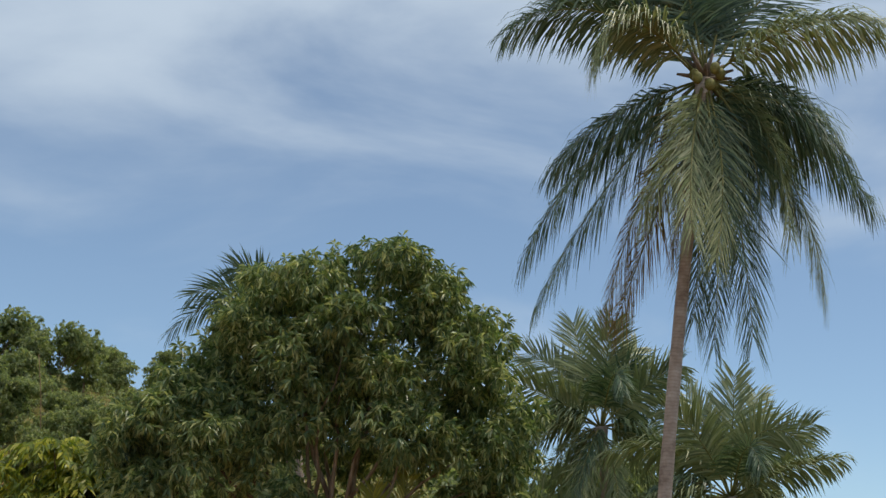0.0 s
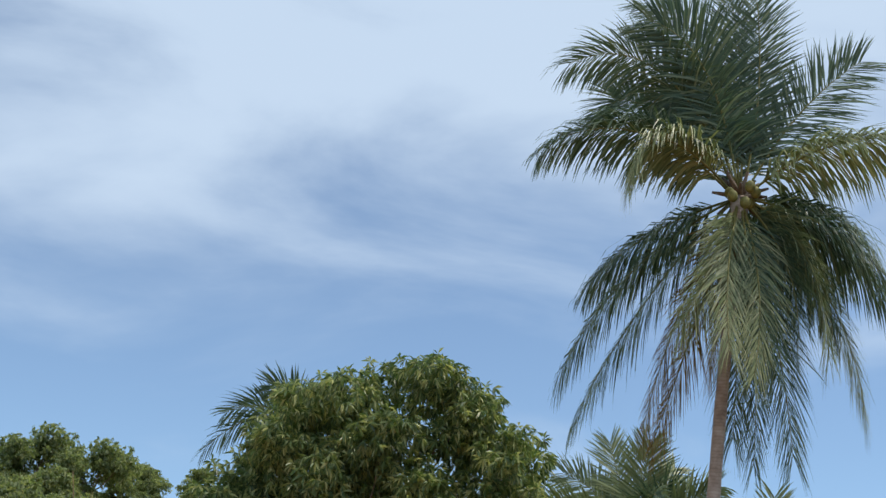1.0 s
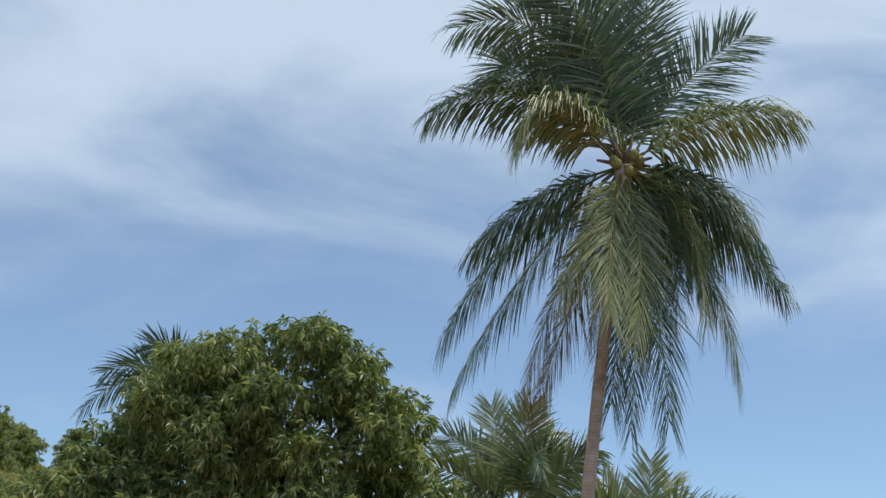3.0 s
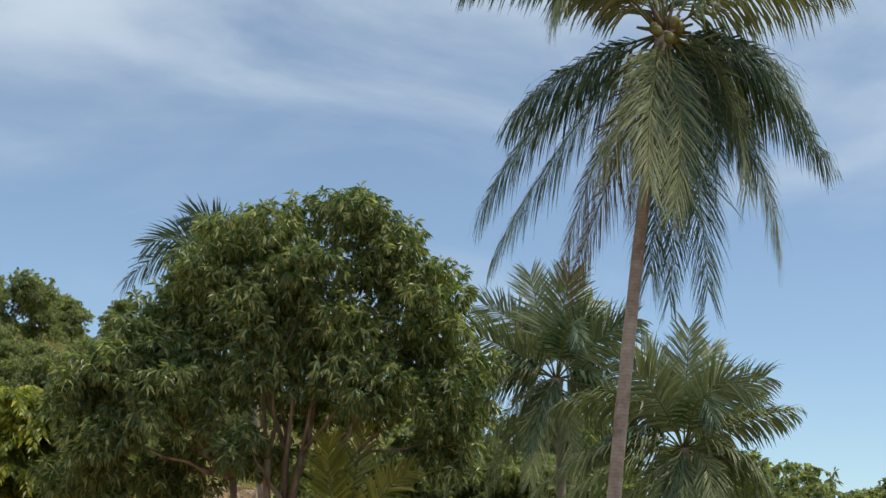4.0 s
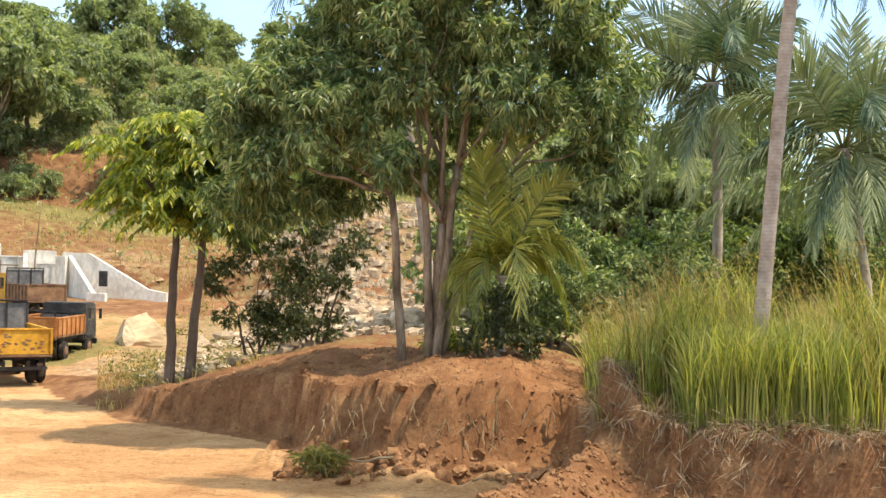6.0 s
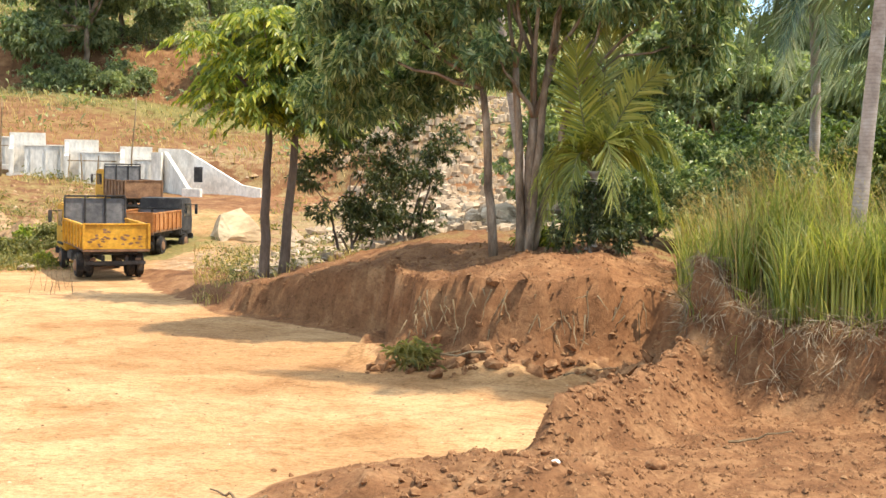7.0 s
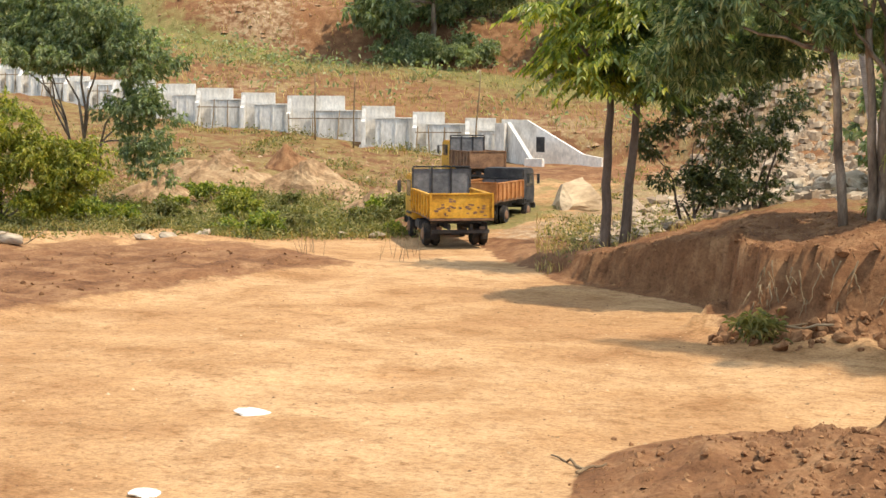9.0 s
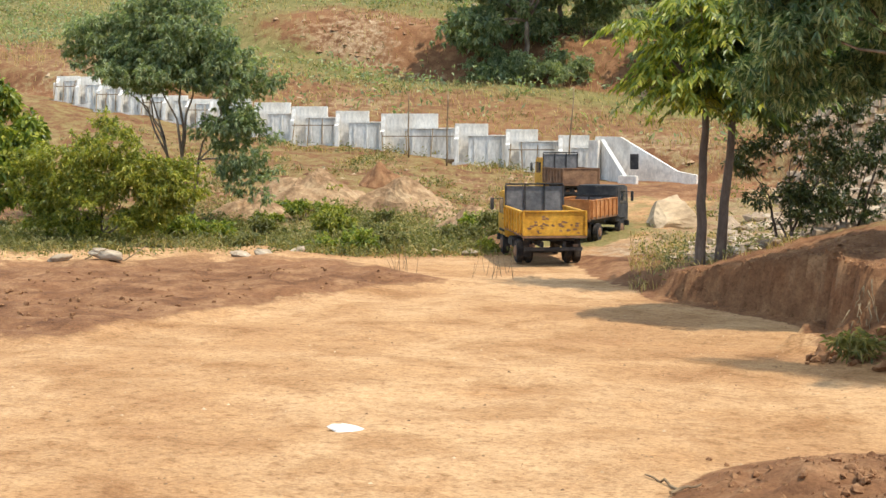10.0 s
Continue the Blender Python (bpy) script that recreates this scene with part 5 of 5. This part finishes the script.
        box(bm, sx * 1.0, sx * 1.24, 2.86, 2.89, 2.2, 2.23)
        part("mirror", bm, DARK_STEEL, cab)
        part("front_mudguard", boxed(sx * 1.06, sx * 0.7, 1.5, 2.55, 0.95, 1.04, bevel=0.02), DARK_STEEL, t)
    part("windscreen", boxed(-0.85, 0.85, 3.0, 3.1, 1.62, 2.25), GLASS_DARK, cab)
    part("bumper", boxed(-1.03, 1.03, 3.12, 3.25, 0.5, 0.78, bevel=0.03), DARK_STEEL, t)
    # wheels: single in front, twin behind
    for x, y in ((-0.9, 2.05), (0.9, 2.05), (-0.95, -1.55), (-0.66, -1.55), (0.66, -1.55), (0.95, -1.55)):
        bm = bmesh.new()
        turn = Matrix.Translation((x, y, 0.45)) @ Matrix.Rotation(radians(90), 4, "Y")
        bmesh.ops.create_cone(bm, cap_ends=True, segments=28, radius1=0.45, radius2=0.45, depth=0.24, matrix=turn)
        bmesh.ops.bevel(bm, geom=[e for e in bm.edges if len(e.link_faces) == 2 and abs(e.calc_face_angle(0)) > 1], offset=0.05, segments=2, affect="EDGES")
        tyre = part("wheel", bm, RUBBER, t, "dusty black tyre")
        bm = bmesh.new()
        bmesh.ops.create_cone(bm, cap_ends=True, segments=20, radius1=0.24, radius2=0.17, depth=0.05, matrix=Matrix.Translation((x + math.copysign(0.135, x), y, 0.45)) @ Matrix.Rotation(math.copysign(radians(90), x), 4, "Y"))
        part("rim", bm, WORN_PAINT, tyre, "rusty steel rim")
    part("rear_axle", boxed(-0.55, 0.55, -1.62, -1.48, 0.38, 0.52, bevel=0.03), DARK_STEEL, t)
    for x in (-0.8, 0.62):
        part("tail_light", boxed(x, x + 0.18, -2.815, -2.785, 0.7, 0.8, bevel=0.01), STEEL, t, "dusty red tail light")
    return t


dump_truck(spot(21.95, 51), 32, "yellow dump truck with a rusty tailgate on the sandy track", YELLOW_PAINT, WORN_PAINT, YELLOW_PAINT, (1.06, 1.0, 0.93))
dump_truck(spot(20.0, 58.5), 1, "faded orange dump truck turning on the track", ORANGE_PAINT, WORN_PAINT, DARK_STEEL, (0.9, 0.85, 0.85), 2.0)
dump_truck(spot(20.9, 72), 38, "brown dump truck with a yellow cab parked below the wall", WORN_PAINT, WORN_PAINT, YELLOW_PAINT, (0.9, 0.86, 0.86))

# ---- stones, clods, roots and litter ----
def lump(seed, flat=0.7, sub=1, rough_by=0.28):
    r = random.Random(seed)
    bm = bmesh.new()
    bmesh.ops.create_icosphere(bm, subdivisions=sub, radius=0.5)
    for v in bm.verts:
        v.co *= 1 + r.uniform(-rough_by, rough_by)
        v.co.z *= flat
    me = bpy.data.meshes.new("stone")
    bm.to_mesh(me)
    bm.free()
    return me


def pile(name, label, category, piece, shapes, spots, at):
    """A heap whose pieces are parts of it."""
    p = thing(name, at, label, category)
    for me, place_, size, turn in spots:
        o = child(piece, shapes[me], p)
        o.matrix_local = Matrix.LocRotScale(Vector(place_) - Vector(at), Euler(turn), size)
    return p


R = random.Random(91)
stones = []
for k in range(8):
    me = lump(100 + k, R.uniform(0.45, 0.85), 1, 0.24)
    me.materials.append(STONE if k % 3 else PALE_STONE)
    stones.append(me)
spots = []
while len(spots) < 290:
    az, d = R.uniform(2.5, 14.5), R.triangular(47, 82, 54)
    if az > 11 and d > 62:
        continue
    p = spot(az, d)
    s = R.triangular(0.25, 1.5, 0.45) * (1 if d < 62 else 1.3)
    spots.append((R.randrange(8), p + Vector((0, 0, 0.1 * s)), (s, s * R.uniform(0.6, 1), s * R.uniform(0.5, 0.9)), (R.uniform(-0.4, 0.4), R.uniform(-0.4, 0.4), R.uniform(0, 6))))
pile("rubble_field", "grey and tan broken stone rubble behind trees", "rubble", "stone", stones, spots, spot(8, 56))
spots = []
for _ in range(70):
    az, d = R.gauss(14.2, 1.3), R.uniform(42.5, 50)
    p = spot(az, d)
    s = R.uniform(0.2, 0.7)
    spots.append((R.randrange(8), p + Vector((0, 0, 0.08)), (s, s * 0.8, s * 0.6), (R.uniform(-0.4, 0.4), 0, R.uniform(0, 6))))
pile("stone_pile", "grey broken stones heaped under slim trees", "stones", "stone", stones, spots, spot(14, 46))

clods = []
for k in range(6):
    me = lump(200 + k, R.uniform(0.6, 0.9), 1, 0.3)
    me.materials.append(CLOD)
    clods.append(me)


def clod_heap(name, label, count, pick, sizes):
    spots = []
    for _ in range(count):
        x, y = pick()
        s = R.triangular(*sizes)
        spots.append((R.randrange(6), (x, y, ground(x, y) + 0.12 * s), (s, s * R.uniform(0.7, 1), s * R.uniform(0.6, 1)), (R.uniform(-1, 1), R.uniform(-1, 1), R.uniform(0, 6))))
    pile(name, label, "earth", "clod", clods, spots, spots[0][1])


def on_spoil():
    while True:
        q = spot(R.uniform(27, 44), R.uniform(26, 50))
        if land(q.x, q.y)[1] > 0.7:
            return q.x, q.y


clod_heap("loose_earth", "heap of loose brown earth clods", 190, lambda: (R.gauss(-2.2, 1.1), R.gauss(17.6, 1.3)), (0.02, 0.24, 0.04))
clod_heap("berm_earth", "red-brown clods along a low berm", 230, lambda: (lambda t: (-1.5 + 2.3 * t + R.gauss(0.3, 0.35), 21 + 5 * t + R.gauss(0, 0.3)))(R.random()), (0.02, 0.22, 0.05))
clod_heap("bank_spill", "tan earth clods fallen from a cut bank", 200, lambda: (R.uniform(-5.6, 0.2), R.gauss(28.6, 0.35)), (0.04, 0.5, 0.08))
clod_heap("graded_earth", "scattered red clods on graded earth", 200, lambda: (R.uniform(-0.8, 6), R.uniform(16.5, 23.5)), (0.02, 0.14, 0.04))
clod_heap("spoil_ridge", "red-brown clods along the edge of a clearing", 240, on_spoil, (0.03, 0.24, 0.06))


def boulder(at, size, label, mat, seed, turn=0.0):
    me = lump(seed, 0.7, 4, 0.02)
    for v in me.vertices:
        n = noise.noise(v.co * 2.3 + Vector((seed, 0, 0))) * 0.3 + noise.noise(v.co * 6 + Vector((seed, 3, 0))) * 0.16 + noise.noise(v.co * 15) * 0.06
        v.co *= 1 + n
    me.materials.append(mat)
    me.shade_smooth()
    o = tagged(new("boulder", me), label, "boulder")
    o.matrix_basis = Matrix.LocRotScale(at, Euler((0.1, 0.15, turn)), size)


def slab(at, size, label, mat, seed, turn=0.0):
    """An angular block of rock: a broken wedge with rough flat faces."""
    r = random.Random(seed)
    bm = bmesh.new()
    for p in ((-0.5, -0.4, -0.3), (0.5, -0.45, -0.3), (0.5, 0.45, -0.3), (-0.45, 0.5, -0.3), (-0.48, -0.25, 0.3), (-0.36, 0.2, 0.5), (-0.1, -0.3, 0.44), (0.12, 0.25, 0.4), (0.5, -0.3, 0.0), (0.42, 0.3, 0.08), (0.2, -0.48, 0.12)):
        bm.verts.new([c + r.uniform(-0.05, 0.05) for c in p])
    bmesh.ops.convex_hull(bm, input=bm.verts)
    bmesh.ops.subdivide_edges(bm, edges=bm.edges, cuts=4, use_grid_fill=True)
    for v in bm.verts:
        v.co *= 1 + 0.05 * noise.noise(v.co * 4 + Vector((seed, 0, 0))) + 0.035 * noise.noise(v.co * 11)
    me = bpy.data.meshes.new("boulder")
    bm.to_mesh(me)
    bm.free()
    me.materials.append(mat)
    o = tagged(new("boulder", me), label, "boulder")
    o.matrix_basis = Matrix.LocRotScale(at, Euler((0.05, 0.1, turn)), size)


slab(spot(16.6, 62) + Vector((0, 0, 0.3)), (2.4, 2.3, 1.5), "large angular pale tan boulder beside the track", TAN_STONE, 301, -0.95)
boulder(spot(29.72, 21.3) + Vector((0, 0, 0.0)), (0.62, 0.4, 0.1), "flat white stone in trodden earth", CONCRETE, 302)
boulder(spot(34.1, 17.1) + Vector((0, 0, 0.0)), (0.5, 0.35, 0.1), "flat white stone in trodden earth", CONCRETE, 303, 1.0)
boulder(spot(-0.75, 20.0) + Vector((0, 0, 0.06)), (0.4, 0.3, 0.3), "orange earth lump on graded earth", CLOD, 304, 1.0)
boulder(spot(3.4, 17.2) + Vector((0, 0, 0.02)), (0.12, 0.1, 0.08), "small white stone in loose earth", CONCRETE, 305, 1.0)
boulder(spot(39.4, 48.2) + Vector((0, 0, 0.2)), (1.2, 0.5, 0.5), "weathered broken stump lying on red earth", PALE_STONE, 306, 0.2)
for k, (az, d) in enumerate(((33.2, 50.5), (34.1, 50), (26.2, 53), (24.8, 52.5), (41.2, 49), (31.8, 51.5))):
    boulder(spot(az, d) + Vector((0, 0, 0.08)), (0.8, 0.5, 0.4), "pale rough stone at the edge of weeds", PALE_STONE, 310 + k, k)


def mound(az, d, size, label, seed, mat):
    """A tipped heap of earth: a lumpy cone that runs out into the ground."""
    at, rings, spokes = spot(az, d), 14, 40
    verts, faces = [], []
    for i in range(rings + 1):
        t = i / rings
        for k in range(spokes):
            a = 2 * math.pi * k / spokes
            reach = 1 + 0.3 * noise.noise(Vector((1.3 * math.cos(a) + seed, 1.3 * math.sin(a), 0)))
            x, y = 0.5 * size[0] * t * reach * math.cos(a), 0.5 * size[1] * t * reach * math.sin(a)
            h = size[2] * 0.62 * max(0, 1 - t ** 1.15) * (1 + 0.45 * noise.noise(Vector((x * 0.7, y * 0.7, seed))))
            h += (0.36 * noise.noise(Vector((x * 1.4, y * 1.4, seed + 4))) + 0.22 * noise.noise(Vector((x * 3.4, y * 3.4, seed + 8)))) * (1 - t)
            verts.append((x, y, ground(at.x + x, at.y + y) - at.z + h - (0.15 if i == rings else 0)))
    for i in range(rings):
        for k in range(spokes):
            j = (k + 1) % spokes
            faces.append((i * spokes + k, (i + 1) * spokes + k, (i + 1) * spokes + j, i * spokes + j))
    o = tagged(new("earth_mound", mesh_of("earth_mound", verts, faces, mat)), label, "mound")
    o.location = at


mound(31.2, 72, (9.0, 5.0, 2.2), "heap of pale tan excavated earth", 330, TAN_EARTH)
mound(24.6, 62, (4.2, 3.0, 1.7), "heap of tan stony earth", 331, TAN_EARTH)
mound(27.9, 70, (7.0, 3.6, 1.9), "broken heap of tan earth below the wall", 334, TAN_EARTH)
mound(33.5, 68, (4.5, 2.6, 1.8), "broken heap of tan earth below the wall", 335, TAN_EARTH)
mound(25.9, 66, (2.4, 1.6, 0.9), "low heap of stony tan earth", 336, TAN_EARTH)
mound(28.4, 76, (3.0, 2.2, 2.0), "heap of dark red-brown earth", 332, CLOD)
mound(23.3, 55.5, (2.6, 1.6, 0.9), "low heap of red-brown earth beside the track", 333, CLOD)

# pebbles over the trodden earth
R = random.Random(94)
pv, pf = [], []
for k in range(2000):
    d = 15 + 27 * R.random() ** 0.8
    q = spot(R.uniform(1, 47), d)
    if land(q.x, q.y)[1] > 0.5:
        continue
    s, a = R.triangular(0.01, 0.06, 0.018), R.uniform(0, 6.3)
    n = len(pv)
    for i in range(5):
        pv.append((q.x + s * R.uniform(0.7, 1.3) * math.cos(a + i * 1.257), q.y + s * R.uniform(0.7, 1.3) * math.sin(a + i * 1.257), q.z - 0.01))
    pv.append((q.x + s * R.uniform(-0.3, 0.3), q.y, q.z + s * R.uniform(0.25, 0.6)))
    pf += [(n + i, n + (i + 1) % 5, n + 5) for i in range(5)]
tagged(new("pebbles", mesh_of("pebbles", pv, pf, PEBBLE)), "small stones and crumbs on trodden earth", "pebbles", kind="stuff")

# stones and lumps of earth strewn over the slope and the hill
R = random.Random(92)
pv, pf = [], []
for k in range(3400):
    if k % 2:
        q, s = spot(R.uniform(20, 38), R.uniform(63, 84)), R.triangular(0.05, 0.34, 0.08)
        az = math.degrees(math.atan2(-q.x, q.y))
        if abs(az - lerp(q.y, (46, 21.5), (58, 19.5), (72, 17.5))) < 2.0:
            continue
    else:
        x, y = R.uniform(-90, 5), R.uniform(84, 128)
        q, s = Vector((x, y, ground(x, y))), R.triangular(0.07, 0.42, 0.11)
    n, a = len(pv), R.uniform(0, 6.3)
    for i in range(5):
        pv.append((q.x + s * R.uniform(0.6, 1.4) * math.cos(a + i * 1.257), q.y + s * R.uniform(0.6, 1.4) * math.sin(a + i * 1.257), q.z - 0.1 + R.uniform(-0.2, 0.2) * s))
    pv.append((q.x + s * R.uniform(-0.5, 0.5), q.y, q.z + s * R.uniform(0.15, 0.5)))
    pf += [(n + i, n + (i + 1) % 5, n + 5) for i in range(5)]
tagged(new("hill_stones", mesh_of("hill_stones", pv, pf, CHIP)), "tan and red stones strewn over the slope", "stones", kind="stuff")

# broken stone too small to count, between and behind the large stones
R = random.Random(96)
pv, pf = [], []
for k in range(5200):
    far = k % 3 == 0
    az, d = (R.gauss(8.2, 2.2), R.uniform(70, 92)) if far else (R.uniform(1.5, 16), R.uniform(44.5, 74))
    if az > 12.5 and d > 56:
        continue
    q, s, a = spot(az, d), R.triangular(0.08, 0.75, 0.2) * (1.25 if far else 1), R.uniform(0, 6.3)
    n = len(pv)
    for low, ring in ((-0.25, 1.0), (0.25, 0.8)):
        for i in range(6):
            pv.append((q.x + s * ring * R.uniform(0.4, 0.62) * math.cos(a + i * 1.047), q.y + s * ring * R.uniform(0.4, 0.62) * math.sin(a + i * 1.047), q.z + s * (low + R.uniform(-0.1, 0.15))))
    pf += [(n + i, n + (i + 1) % 6, n + 6 + (i + 1) % 6, n + 6 + i) for i in range(6)] + [tuple(range(n + 6, n + 12))]
tagged(new("rubble", mesh_of("rubble", pv, pf, STONE)), "tan and grey broken stone over the slope behind the trees", "rubble", kind="stuff")

# crumbs over all the bare red earth near by
R = random.Random(93)
pv, pf = [], []
while len(pf) < 5 * 15000:
    x, y = R.choice(((R.uniform(-11, 2), R.uniform(28, 38)), (R.uniform(-5, 8), R.uniform(14.5, 25.5)), (R.uniform(-3, 9), R.uniform(15, 26))))
    z, so, gr, ro = land(x, y)
    if so < 0.6 or gr > 0.6:
        continue
    s, a = R.triangular(0.01, 0.085, 0.024), R.uniform(0, 6.3)
    n = len(pv)
    for i in range(5):
        pv.append((x + s * R.uniform(0.6, 1.3) * math.cos(a + i * 1.257), y + s * R.uniform(0.6, 1.3) * math.sin(a + i * 1.257), z - 0.02 + R.uniform(-0.3, 0.3) * s))
    pv.append((x + s * R.uniform(-0.4, 0.4), y - s * 0.4, z + s * R.uniform(0.3, 0.7)))
    pf += [(n + i, n + (i + 1) % 5, n + 5) for i in range(5)]
tagged(new("earth_crumbs", mesh_of("earth_crumbs", pv, pf, CLOD)), "crumbled red-brown earth on banks and heaps", "earth", kind="stuff")

# roots hanging from the cut bank
R = random.Random(95)
roots = thing("bank_roots", (-3, 29.2, 0.6), "thin pale roots hanging from a cut bank", "roots")
for k in range(80):
    x = R.uniform(-5.2, 0.1)
    y = lerp(x, (-5.2, 30.2), (-3.6, 29.3), (-1.9, 29.05), (0.3, 30.2)) - R.uniform(0.0, 0.2)
    z = R.uniform(0.5, 1.75)
    a = Vector((x, y, z))
    b = a + Vector((R.uniform(-0.3, 0.3), R.uniform(-0.25, 0.0), R.uniform(-0.9, -0.05)))
    v, f = tube([q - roots.location for q in bent(a, b, R, 5, 0.06)], [0.02 - 0.003 * i for i in range(6)], 5)
    child("root", mesh_of("root", v, f, TWIG), roots)

# the torn-off leafy branch lying at the foot of the bank
base = spot(9.0, 28.6) + Vector((0, 0, 0.12))
rg = np.random.default_rng(97)
branch = thing("fallen_branch", base, "torn leafy green branch lying on the earth", "branch")
v, f = tube(bent((1.3, 0.1, 0.3), (-0.6, 0, 0.15), R, 6, 0.05), [0.03 - 0.003 * i for i in range(7)], 6)
child("stem", mesh_of("stem", v, f, TWIG), branch)
c = rg.normal(size=(420, 3)) * np.array([0.22, 0.17, 0.1]) + np.array([-0.15, 0, 0.24])
child("foliage", leaves("foliage", c, rg.normal(size=(420, 3)) + np.array([0, 0, 0.2]), 0.24, 0.05, WEED, rg, 0.4), branch)

# sticks
for az, d, ln, turn, h in ((7.1, 29.2, 1.2, 0.3, 0.15), (2.0, 28.3, 1.3, 0.5, 0.1), (16.7, 18.3, 0.9, 2.3, 0.03), (15.8, 17.8, 0.6, 1.0, 0.03), (-4.8, 22.5, 1.0, 0.1, 0.2), (38.3, 48.5, 1.0, 1.2, 0.5), (39.8, 48, 0.8, 0.4, 0.4)):
    v, f = tube(bent((-ln / 2, 0, 0.02), (ln / 2, 0.1, h), R, 6, 0.05), [0.025 - 0.002 * i for i in range(7)], 5)
    o = tagged(new("stick", mesh_of("stick", v, f, TWIG)), "dry bare stick lying on the earth", "stick", "dry sticks")
    o.matrix_basis = Matrix.LocRotScale(spot(az, d), Euler((0, 0, turn)), None)
# the bare grey limb behind the grass
a = spot(-11.6, 39)
v, f = tube([(0, 0, 1.6), (0.6, 0, 1.75), (1.3, 0, 2.1), (1.7, 0, 2.9)], [0.07, 0.06, 0.05, 0.03], 6)
o = tagged(new("dead_limb", mesh_of("dead_limb", v, f, BARK, flat=False)), "bare grey limb among palms and grass", "branch")
o.location = a
# dry stalks at the edge of the track
R = random.Random(99)
stalks = thing("dry_stalks", spot(26, 45), "thin dry stalks at the edge of the clearing", "stalks")
for k in range(26):
    q = spot(R.choice((R.gauss(27.6, 0.5), R.gauss(23.6, 0.8))), R.uniform(44.0, 46.8))
    v, f = tube([q - stalks.location, q - stalks.location + Vector((R.uniform(-0.2, 0.2), 0, R.uniform(0.3, 0.9)))], [0.009, 0.005], 4)
    child("stalk", mesh_of("stalk", v, f, TWIG), stalks)
